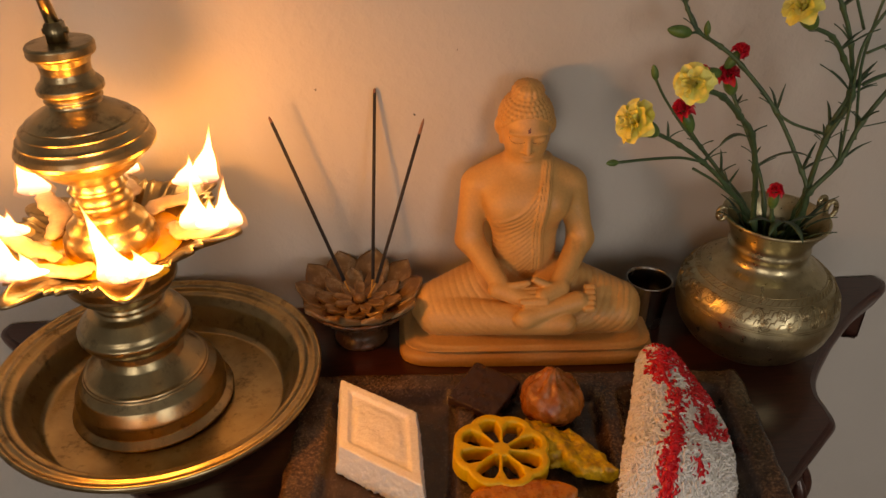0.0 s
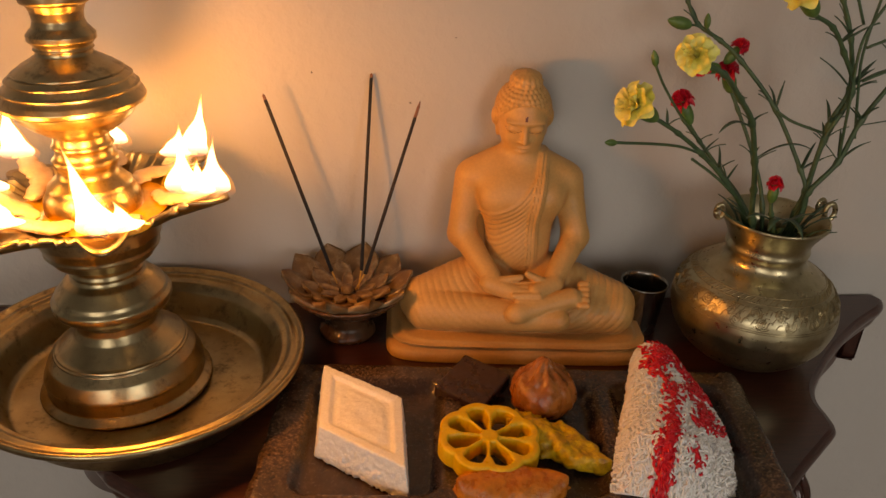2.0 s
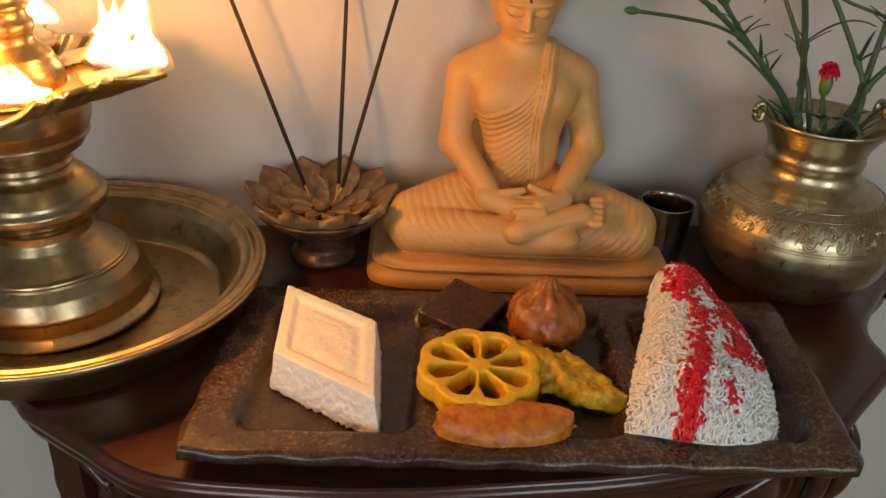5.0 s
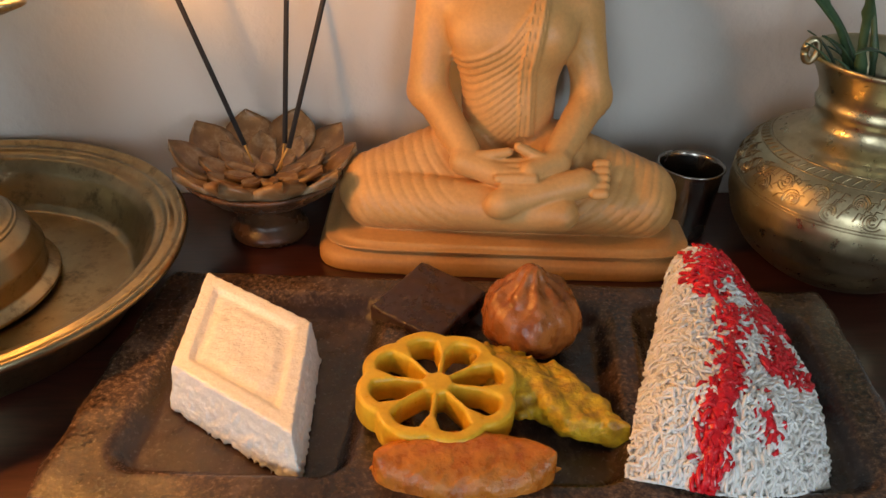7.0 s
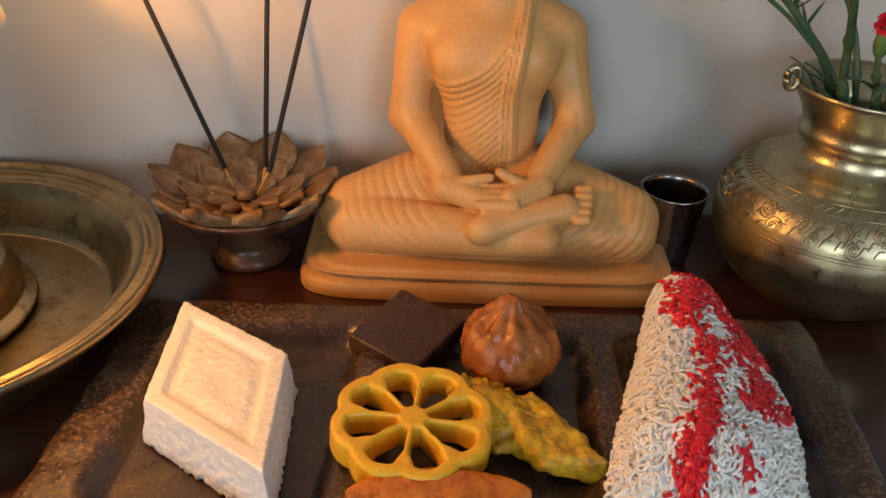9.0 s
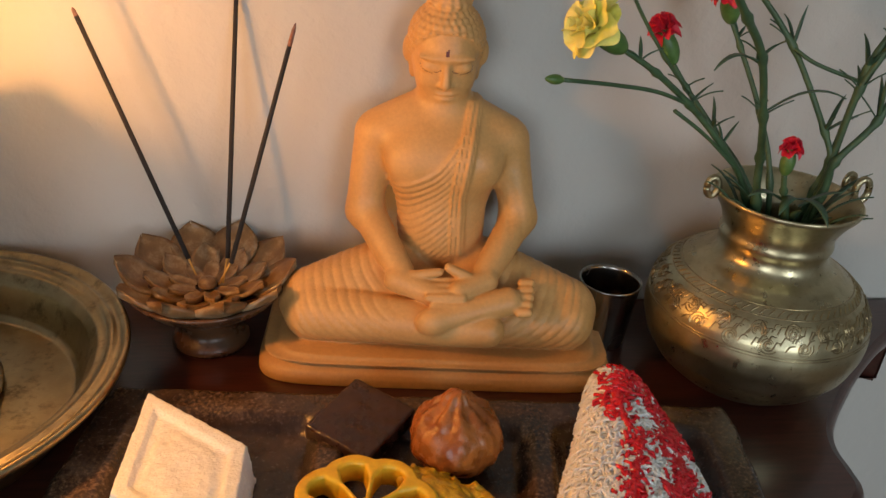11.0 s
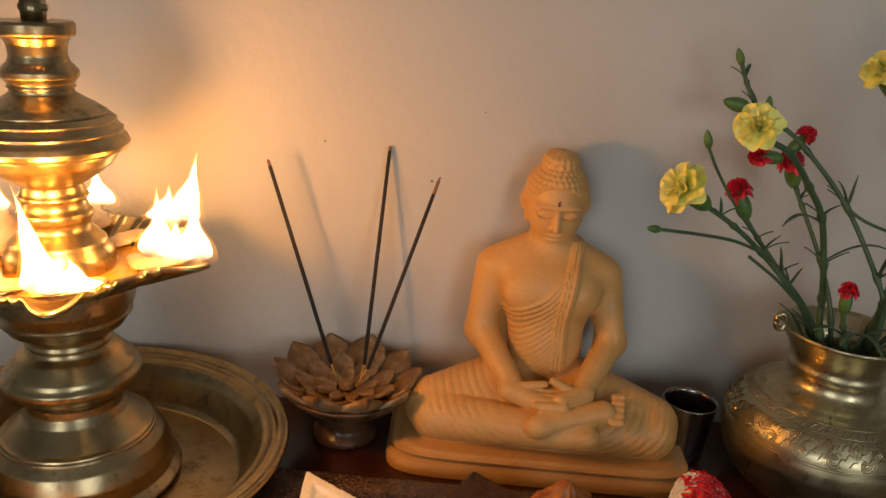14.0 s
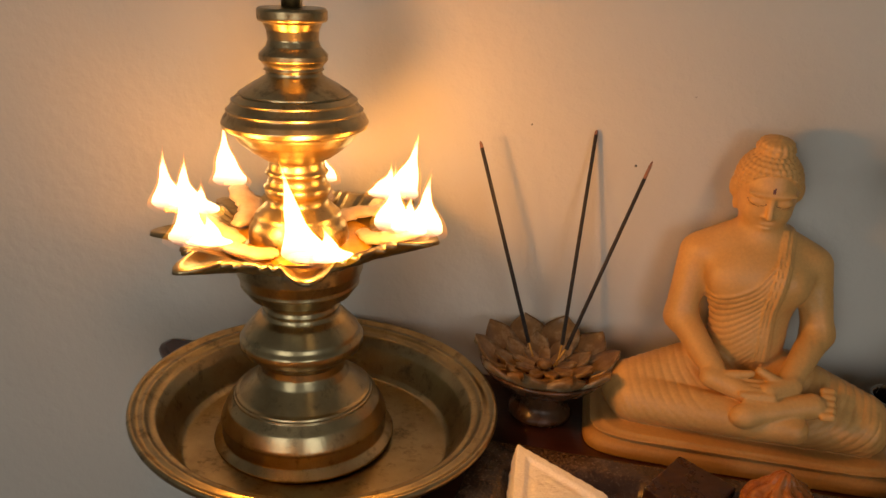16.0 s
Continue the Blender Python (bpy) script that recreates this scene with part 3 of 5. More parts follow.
    for p in ob.data.polygons:
        x, y, z = to_head(*p.center)
        if y > -0.008 or z < -0.02 or z > 0.02:
            continue
        # drop-shaped mark between the brows, thin darker lines along the closed lids
        if abs(x) < 0.0014 - 0.22 * (z - 0.0095) and 0.0095 < z < 0.0140:
            p.material_index = 1
        lash = -0.0014 + 0.0020 * ((abs(x) - 0.0095) / 0.006) ** 2
        if 0.0036 < abs(x) < 0.0168 and abs(z - lash) < 0.00042:
            p.material_index = 2
    return ob


statue()


# ---- brass oil lamp in its dish ----
LAMP = (-0.158, 0.712)


def dish():
    ob = thing("brass_dish", pose(-0.147, 0.706, 0), "large round aged brass tray with raised moulded rim", "tray")
    prof = [(0.0005, 0.003), (0.078, 0.003), (0.092, 0.0), (0.099, 0.003), (0.108, 0.022), (0.113, 0.028), (0.121, 0.0315), (0.131, 0.0350), (0.1325, 0.0380), (0.1315, 0.0405), (0.1290, 0.0405),
            (0.1270, 0.0380), (0.1235, 0.0378), (0.1225, 0.0392), (0.1205, 0.0392), (0.1190, 0.0365), (0.1150, 0.0352), (0.1138, 0.0358), (0.1122, 0.0340), (0.1080, 0.0285), (0.1035, 0.0180), (0.1000, 0.0110), (0.0965, 0.0078), (0.0005, 0.0075)]
    prof = [(q, z + max(0, z - 0.0078) * 0.14) for q, z in prof]
    link("dish_body", *lathe(soften(refine(prof, 0.0012), 1), 128), M_BRASS, ob)
    return ob


dish()

SPOUTS = [-72, -10, 47, 95, 142, 190, 238]


def spout_gap(a):
    """Signed angle in radians from the nearest spout, and the half gap to its neighbour on that side."""
    best = None
    for i, s in enumerate(SPOUTS):
        d = (a - radians(s) + math.pi) % (2 * math.pi) - math.pi
        if best is None or abs(d) < abs(best[0]):
            t = SPOUTS[(i + (1 if d > 0 else -1)) % len(SPOUTS)]
            gap = abs((radians(t) - radians(s) + math.pi) % (2 * math.pi) - math.pi)
            best = (d, gap / 2)
    return best


def oil_lamp():
    ob = thing("oil_lamp", pose(LAMP[0], LAMP[1], 0.0075, 0, -2.2, 0), "tall turned brass oil lamp with a seven-spouted oil bowl", "oil lamp")
    foot = [(0.0005, 0.0), (0.0655, 0.0), (0.0665, 0.0025), (0.063, 0.005), (0.0600, 0.007), (0.0600, 0.017), (0.0610, 0.018), (0.0605, 0.020), (0.0560, 0.030), (0.0500, 0.0365), (0.0512, 0.0374), (0.0488, 0.0382), (0.0494, 0.0392), (0.0466, 0.0404),
            (0.0400, 0.046), (0.0335, 0.052), (0.0305, 0.058), (0.0300, 0.064), (0.0330, 0.066), (0.0345, 0.069), (0.0420, 0.074), (0.0440, 0.078), (0.0440, 0.082), (0.0415, 0.085), (0.0405, 0.088), (0.0370, 0.092),
            (0.0325, 0.097), (0.0275, 0.100), (0.0262, 0.103), (0.0275, 0.105), (0.0262, 0.108), (0.0275, 0.112), (0.0360, 0.116), (0.0400, 0.122), (0.0415, 0.1235), (0.0410, 0.126), (0.0440, 0.134), (0.0450, 0.142), (0.0450, 0.150)]
    link("pedestal", *lathe(refine(foot, 0.0010), 96), M_BRASS, ob)

    def rim(r, z, a):
        if r < 0.046:
            return r, z
        d, half = spout_gap(a)
        u = abs(d) / half
        tip = math.cos(math.pi / 2 * min(1, u / 0.46)) ** 1.3
        cusp = 0.0065 * math.exp(-((u - 0.54) / 0.055) ** 2) + 0.005 * math.exp(-((u - 0.76) / 0.05) ** 2)
        full = 0.077 + 0.023 * tip + cusp
        s = (r - 0.046) / (0.074 - 0.046)
        return 0.046 + (full - 0.046) * s, z - 0.004 * tip * max(0, s - 0.3) + 0.13 * (r - 0.046) * math.cos(a - 0.3)

    bowl = [(0.020, 0.148), (0.046, 0.148), (0.056, 0.150), (0.066, 0.157), (0.072, 0.1615), (0.0745, 0.1635), (0.0740, 0.1660), (0.070, 0.1655), (0.064, 0.161), (0.054, 0.155), (0.046, 0.153), (0.020, 0.153)]
    link("oil_bowl", *lathe(refine(bowl, 0.004), 280, rim), M_BRASS, ob, "star-edged brass oil bowl")
    oil = link("oil", *lathe([(0.0005, 0.1555), (0.030, 0.1555), (0.053, 0.1553)], 64), M_OIL, ob, "golden lamp oil")
    neck = [(0.034, 0.150), (0.0340, 0.160), (0.0330, 0.1655), (0.0300, 0.170), (0.0290, 0.174), (0.0240, 0.179), (0.0205, 0.182), (0.0200, 0.186), (0.0220, 0.189), (0.0225, 0.193), (0.0200, 0.1955), (0.0190, 0.200),
            (0.0210, 0.203), (0.0190, 0.206), (0.0185, 0.211), (0.0240, 0.214), (0.0310, 0.219), (0.0380, 0.225), (0.0415, 0.231), (0.0420, 0.234)]
    link("stem", *lathe(refine(neck, 0.0016), 80), M_BRASS, ob)
    bell = [(0.030, 0.233), (0.0450, 0.2325), (0.0475, 0.234), (0.0480, 0.237), (0.0465, 0.2405), (0.0445, 0.243), (0.0440, 0.2445), (0.0447, 0.2453), (0.0428, 0.2464), (0.0412, 0.2490), (0.0400, 0.2506), (0.0410, 0.2514), (0.0396, 0.2524), (0.0375, 0.2542), (0.0352, 0.2550), (0.0362, 0.2558), (0.0345, 0.2568), (0.0300, 0.260), (0.0230, 0.264), (0.0185, 0.267),
            (0.0180, 0.2695), (0.0195, 0.2705), (0.0185, 0.272), (0.0195, 0.274), (0.0220, 0.2765), (0.0220, 0.280), (0.0195, 0.283), (0.0175, 0.285), (0.0162, 0.289), (0.0168, 0.295), (0.0190, 0.2995), (0.0215, 0.3005), (0.0222, 0.302), (0.0222, 0.307), (0.0210, 0.3085), (0.0005, 0.309)]
    link("bell_cover", *lathe(refine(bell, 0.0007), 80), M_BRASS, ob, "dark domed brass cover")
    hinge = box((-0.0055, -0.006, 0.308), (0.0055, 0.006, 0.322), 0.001)
    link("hinge_pin", *tube([(-0.008, 0, 0.316), (0.008, 0, 0.316)], 0.0022, 10), M_BRASS, ob)
    part("hinge", hinge, M_BRASS, ob)
    link("hanging_rod", *tube([(0, 0, 0.318), (-0.003, -0.001, 0.34), (-0.008, -0.002, 0.48)], [0.0045, 0.004, 0.004], 10), M_BRASS, ob, "dark brass suspension rod")
    return ob


def oil_mat(nt, b):
    b.inputs["Base Color"].default_value = (0.42, 0.22, 0.04, 1)
    b.inputs["Roughness"].default_value = 0.06
    nt.links.new(ramp(nt, noise_at(nt, 60.0), [(0.3, (0.30, 0.15, 0.03)), (0.7, (0.48, 0.27, 0.06))]), b.inputs["Base Color"])


M_OIL = material("lamp_oil", oil_mat)
oil_lamp()


def flame(parent, base, tip, width, mat, name, wide=0.9):
    """A pointed tongue of fire that sways from base to tip, broad and flattened near its foot."""
    base, tip = Vector(base), Vector(tip)
    n, seg = 22, 14
    side = Vector((0.9, 0.2, 0)) * width
    pts, rad = [], []
    for i in range(n + 1):
        u = i / n
        pts.append(base.lerp(tip, u) + side * (0.32 * math.sin(u * 5.2 + base.x * 70) * u * (1.25 - u)))
        swell = 0.55 + 0.45 * math.sin(math.pi / 2 * min(1, u / 0.14))
        rad.append(width * max(0.015, swell * (1 - max(0, (u - 0.10) / 0.90)) ** 1.35 * (1 + 0.10 * math.sin(u * 13 + base.y * 60))))
    v, f = tube(pts, rad, seg)
    out = []
    for k, p in enumerate(v):
        i = min(n, k // seg)
        q = p - pts[i]
        spread = 1 + wide * (1 - i / n) ** 1.5
        out.append(pts[i] + Vector((q.x * spread, q.y * 0.75, q.z)))
    return link(name, out, f, mat, parent)


def wick(i, angle, height, lean, power, extra=()):
    a = radians(angle)
    d = Vector((math.cos(a), math.sin(a), 0))
    t = Vector((-d.y, d.x, 0))
    c = Vector((LAMP[0] - 0.005, LAMP[1], 0))
    ob = thing("cotton_wick", pose(0, 0, 0), "twisted oil-soaked cotton wick burning at a bowl spout", "wick", "wicks in the oil lamp")
    pts = curve_points([c + d * 0.036 + t * 0.020 + Vector((0, 0, 0.1660)), c + d * 0.050 + t * 0.012 + Vector((0, 0, 0.1680)), c + d * 0.066 - t * 0.002 + Vector((0, 0, 0.1735)), c + d * 0.082 + Vector((0, 0, 0.1790)), c + d * 0.090 + Vector((0, 0, 0.1800))], 6)
    rad = [0.0022 + 0.0040 * math.sin(math.pi * min(1.0, 0.12 + k / len(pts))) + 0.0006 * math.sin(k * 2.1 + i) for k in range(len(pts))]
    pts = [p + t * 0.0035 * math.sin(k * 0.55 + i * 1.7) for k, p in enumerate(pts)]
    v, f = tube(pts, rad, 10)
    v = [pts[k // 10] + (p - pts[k // 10]) + t * ((p - pts[k // 10]).dot(t) * 0.7) - Vector((0, 0, (p - pts[k // 10]).z * 0.45)) for k, p in enumerate(v)]
    link("cotton", v, f, M_WICK, ob)
    foot = c + d * 0.087 + Vector((0, 0, 0.1790))
    top = foot + Vector(lean) + Vector((0, 0, height))
    main = flame(ob, foot, top, 0.0082, M_FLAME, "flame")
    flame(main, foot - Vector((0, 0, 0.003)), top + Vector((0, 0, 0.004)), 0.0104, M_FLAME_OUT, "flame_edge")
    for off, h in extra:
        f2 = foot + Vector(off)
        tongue = flame(ob, f2, f2 + Vector(lean) * 0.4 + Vector((0, 0, h)), 0.0078, M_FLAME, "flame")
        flame(tongue, f2 - Vector((0, 0, 0.003)), f2 + Vector(lean) * 0.4 + Vector((0, 0, h + 0.004)), 0.0098, M_FLAME_OUT, "flame_edge")
    lamp("flame_light", "POINT", FLAME_W * power, (1.0, 0.41, 0.08), Matrix.Translation(foot + Vector((0, 0, height * 0.8))), 0.014)


for i, (a, h, lean, power, extra) in enumerate((
        (-72, 0.058, (-0.020, 0.006, 0), 5.2, (((0.014, 0.006, 0), 0.020),)),
        (-10, 0.042, (0.004, 0.0, 0), 0.7, (((-0.020, -0.004, 0.002), 0.044), ((-0.009, -0.003, 0.001), 0.026))),
        (47, 0.050, (0.012, 0.0, 0), 0.05, (((-0.012, -0.004, 0), 0.026),)),
        (95, 0.030, (0.0, 0.0, 0), 0.03, ()),
        (142, 0.048, (-0.006, 0.0, 0), 0.05, ()),
        (190, 0.040, (-0.004, 0.0, 0), 0.3, (((0.010, 0.004, 0), 0.036), ((0.020, 0.006, -0.002), 0.020))),
        (238, 0.048, (-0.006, 0.0, 0), 3.0, (((0.010, 0.003, 0), 0.020),)))):
    wick(i, a, h, lean, power, extra)


# ---- lotus incense holder ----
LOTUS = (0.020, 0.790)


def petal(length, width, lift, thick=0.0022, cup=0.25, n=7, m=10):
    """A pointed, cupped petal along +x that rises by lift over its length."""
    top, bot = [], []
    for i in range(m + 1):
        u = i / m
        half = width * 0.5 * (math.sin(math.pi * min(1, 0.20 + 0.62 * u)) ** 0.9) * (1 - max(0, (u - 0.62) / 0.38) ** 2.2 * 0.97)
        for j in range(n + 1):
            v = 2 * j / n - 1
            z = lift * u ** 1.5 + cup * width * v * v * 0.6 * (1 - 0.4 * u) - 0.0006 * math.exp(-(v * 5) ** 2) * (u > 0.1)
            top.append((length * u, half * v, z))
            bot.append((length * u, half * v * 0.96, z - thick))
    k = n + 1
    faces = []
    off = len(top)
    for i in range(m):
        for j in range(n):
            a = i * k + j
            faces.append((a, a + k, a + k + 1, a + 1))
            faces.append((off + a, off + a + 1, off + a + k + 1, off + a + k))
        for a in (i * k,):
            faces.append((a, off + a, off + a + k, a + k))
            b = a + n
            faces.append((b, b + k, off + b + k, off + b))
    faces.append(tuple(m * k + j for j in range(k)) + tuple(off + m * k + j for j in reversed(range(k))))
    return top + bot, faces


def lotus_holder():
    ob = thing("incense_holder", pose(LOTUS[0], LOTUS[1], 0), "brown glazed ceramic lotus-shaped incense holder on a footed base", "incense holder")
    prof = [(0.0005, 0.0), (0.025, 0.0), (0.027, 0.003), (0.025, 0.007), (0.0205, 0.012), (0.020, 0.016), (0.0225, 0.019), (0.0215, 0.022), (0.024, 0.026), (0.036, 0.032), (0.047, 0.040), (0.0535, 0.0480), (0.0520, 0.0495), (0.042, 0.0445), (0.026, 0.0415), (0.0005, 0.0405)]
    link("foot", *lathe(soften(refine(prof, 0.002), 1), 64), M_LOTUS_SHADED, ob)
    rings = ((10, 0.030, 0.0315, 0.034, 0.0185, 0.0400, 0.0), (9, 0.018, 0.0240, 0.0190, 0.0095, 0.0410, 0.5), (9, 0.0080, 0.0190, 0.0105, 0.0035, 0.0425, 0.2))
    for count, start, length, width, lift, z, turn in rings:
        v, f = petal(length, width, lift, 0.0038)
        first = None
        for k in range(count):
            a = 360 * (k + turn) / count
            m = pose(0, 0, 0, 0, 0, a) @ pose(start, 0, z, 0, -6 + 3 * math.sin(k * 2.3), 0)
            if first is None:
                first = link("petal", v, f, M_LOTUS, ob)
                first.matrix_local = m
            else:
                p = new("petal", first.data)
                p.parent = ob
                p.matrix_local = m
    knob = [(0.0005, 0.043), (0.0062, 0.043), (0.0060, 0.0475), (0.0040, 0.0492), (0.0005, 0.0497)]
    link("seed_head", *lathe(soften(refine(knob, 0.001), 1), 24), M_LOTUS, ob)


lotus_holder()


def incense(tip, mid, foot, burnt):
    ob = thing("incense_stick", pose(*foot), "thin dark incense stick standing in the lotus holder", "incense stick", "incense sticks in the holder")
    t, m, f = (Vector(p) - Vector(foot) for p in (tip, mid, foot))
    e = t + (m - t).normalized() * burnt
    link("coating", *tube([m, m.lerp(e, 0.5), e], [0.00165, 0.0016, 0.00145], 10), M_INCENSE, ob)
    link("bamboo_core", *tube([f, m.lerp(e, 0.02)], 0.0007, 8), M_BAMBOO, ob, "bare yellow bamboo end")
    link("tip", *tube([e, e.lerp(t, 0.7), t], [0.0014, 0.0012, 0.0004], 8), M_TIP, ob, "pale reddish burnt tip")


incense((-0.0488, 0.8114, 0.2195), (0.0060, 0.8050, 0.0560), (0.0110, 0.8010, 0.0450), 0.005)
incense((0.0418, 0.8455, 0.2298), (0.0330, 0.7985, 0.0600), (0.0300, 0.7910, 0.0445), 0.004)
incense((0.0805, 0.7957, 0.2200), (0.0362, 0.7920, 0.0600), (0.0275, 0.7895, 0.0445), 0.014)


# ---- steel cup ----
def steel_cup():
    ob = thing("steel_cup", pose(0.3008, 0.7885, 0), "small dark stainless steel tumbler beside the statue", "cup")
    prof = [(0.0005, 0.0), (0.0160, 0.0), (0.0170, 0.001), (0.0215, 0.049), (0.0224, 0.0500), (0.0222, 0.0510), (0.0212, 0.0508), (0.0203, 0.049), (0.0160, 0.003), (0.0005, 0.0025)]
    link("cup_body", *lathe(refine(prof, 0.002), 48), M_STEEL, ob)


steel_cup()


# ---- brass vase ----
VASE = (0.391, 0.750)
VASE_PROF = [(0.0005, 0.0), (0.034, 0.0), (0.046, 0.003), (0.059, 0.014), (0.0685, 0.028), (0.0730, 0.043), (0.0735, 0.052), (0.0710, 0.065), (0.0650, 0.0755), (0.0560, 0.0835), (0.0520, 0.0860), (0.0510, 0.0860), (0.0470, 0.0892), (0.0400, 0.0920), (0.0360, 0.0955),
             (0.0345, 0.101), (0.0345, 0.105), (0.0365, 0.1065), (0.0370, 0.1085), (0.0355, 0.1105), (0.0350, 0.114), (0.0372, 0.121), (0.0415, 0.1285), (0.0465, 0.1350), (0.0475, 0.1375), (0.0460, 0.1390), (0.0435, 0.1365), (0.0390, 0.129), (0.0340, 0.118), (0.0320, 0.105), (0.0340, 0.094), (0.056, 0.078), (0.066, 0.052), (0.055, 0.02), (0.0005, 0.012)]


def vase_radius(z):
    for a, b in zip(VASE_PROF[2:], VASE_PROF[3:]):
        if a[1] <= z <= b[1]:
            return a[0] + (b[0] - a[0]) * (z - a[1]) / max(1e-6, b[1] - a[1])
    return 0.05


def brass_vase():
    ob = thing("brass_vase", pose(VASE[0], VASE[1], 0, 0, 0, 20), "round-bellied aged brass pot with an engraved shoulder band", "vase")
    link("pot", *lathe(soften(refine(VASE_PROF, 0.0016), 2), 96), M_VASE, ob)

    def on(a, z, out=0.0002):
        r = vase_radius(z) + out
        return Vector((r * math.cos(a), r * math.sin(a), z))

    pieces = []
    line = lambda pts, r: pieces.append(tube(pts, r, 4, False))
    for z in (0.0575, 0.0593, 0.0795, 0.0840):
        line([on(2 * math.pi * k / 90, z, -0.0001) for k in range(91)], 0.0005)
    for k in range(70):
        a = 2 * math.pi * k / 70
        line([on(a, 0.0802), on(a + 0.025, 0.0817), on(a + 0.065, 0.0831)], 0.00055)
    rnd = random.Random(4)
    motifs = 20
    for k in range(motifs):
        a0 = 2 * math.pi * k / motifs
        wide = 2 * math.pi / motifs
        for sgn, dz in ((1, 0.0730), (-1, 0.0658)):
            c = a0 + wide * (0.33 if sgn > 0 else 0.70)
            for scale in (1.0, 0.62, 0.3):
                pts = []
                for i in range(15):
                    th = i / 14 * 5.2 * sgn + k
                    rr = scale * (1 - i / 26)
                    pts.append(on(c + rr * wide * 0.27 * math.cos(th), dz + rr * 0.0058 * math.sin(th)))
                line(pts, 0.0005)
        for j in range(12):
            a = a0 + wide * (0.02 + j * 0.08)
            z = 0.0620 + 0.011 * abs(math.sin(j * 1.3 + k))
            line([on(a, z), on(a + 0.03, z + 0.003 + rnd.random() * 0.002), on(a + 0.075, z + 0.004)], 0.0005)
    link("engraving", *join(*pieces), M_BRASS, ob, "fine engraved scrollwork")
    for a, r in ((158, 0.0062), (-20, 0.0078), (-6, 0.0062)):
        t = radians(a)
        c = Vector((0.0475 * math.cos(t), 0.0475 * math.sin(t), 0.1405))
        d = Vector((math.cos(t), math.sin(t), 0))
        pts = [c + d * (0.003 + r * 0.6 * math.cos(q)) + Vector((0, 0, r * math.sin(q))) for q in [2 * math.pi * k / 16 for k in range(17)]]
        link("lug", *tube(pts, 0.0023, 8), M_VASE, ob, "small cast brass loop at the rim")


brass_vase()


# ---- carnations ----
def leaf_blade(start, direction, length, width, curl):
    """A narrow folded leaf that bends over towards its tip."""
    p, d = Vector(start), Vector(direction).normalized()
    side = d.cross(Vector((0, 0, 1)))
    side = side.normalized() if side.length > 0.05 else Vector((1, 0, 0))
    verts, faces = [], []
    n = 9
    for i in range(n + 1):
        u = i / n
        w = width * 0.5 * (math.sin(math.pi * min(1, 0.25 + 0.75 * u)) ** 0.7 + 0.02)
        up = side.cross(d).normalized()
        verts += [p - side * w + up * w * 0.35, p - up * 0.0003, p + side * w + up * w * 0.35, p + up * 0.0006]
        d = (d + Vector(curl) * (u * 1.2) / n * 3).normalized()
        p = p + d * (length / n)
    for i in range(n):
        a, b = i * 4, i * 4 + 4
        faces += [(a, a + 1, b + 1, b), (a + 1, a + 2, b + 2, b + 1), (a + 2, a + 3, b + 3, b + 2), (a + 3, a, b, b + 3)]
    return verts, faces


def turned_along(profile, base, direction, seg=14):
    v, f = lathe(profile, seg)
    q = Vector((0, 0, 1)).rotation_difference(Vector(direction).normalized())
    return [Vector(base) + q @ Vector(p) for p in v], f


def bloom(size, seed, ruffle):
    """Nested ruffled cups of petals round +z, with a notched, uneven edge."""
    rnd = random.Random(seed)
    pieces = []
    for ring, (tilt, reach) in enumerate(((0.10, 0.86), (0.26, 0.98), (0.46, 1.04), (0.68, 1.06), (0.95, 1.0), (1.18, 0.86))):
        p1, p2, p3 = (rnd.uniform(0, 6.28) for _ in range(3))
        n, m = 72, 7
        verts, faces = [], []
        for i in range(m + 1):
            u = i / m
            for k in range(n):
                a = 2 * math.pi * k / n
                wave = 0.60 * math.sin(4 * a + p1) + 0.40 * math.sin(7 * a + p2 + ring)
                notch = 0.10 * max(0, math.sin(5 * a + p3)) ** 6 + 0.03 * abs(math.sin(19 * a + p1))
                bend = tilt * (0.30 + 0.80 * u) + ruffle * 1.5 * u * u * wave
                rr = size * reach * u * (1 - notch * u * u)
                out = rr * math.sin(max(0.02, bend)) + size * 0.06 * (1 - u)
                verts.append((out * math.cos(a), out * math.sin(a), rr * math.cos(bend)))
        for i in range(m):
            for k in range(n):
                j = (k + 1) % n
                faces.append((i * n + k, i * n + j, (i + 1) * n + j, (i + 1) * n + k))
        pieces.append((verts, faces))
    return join(*pieces)


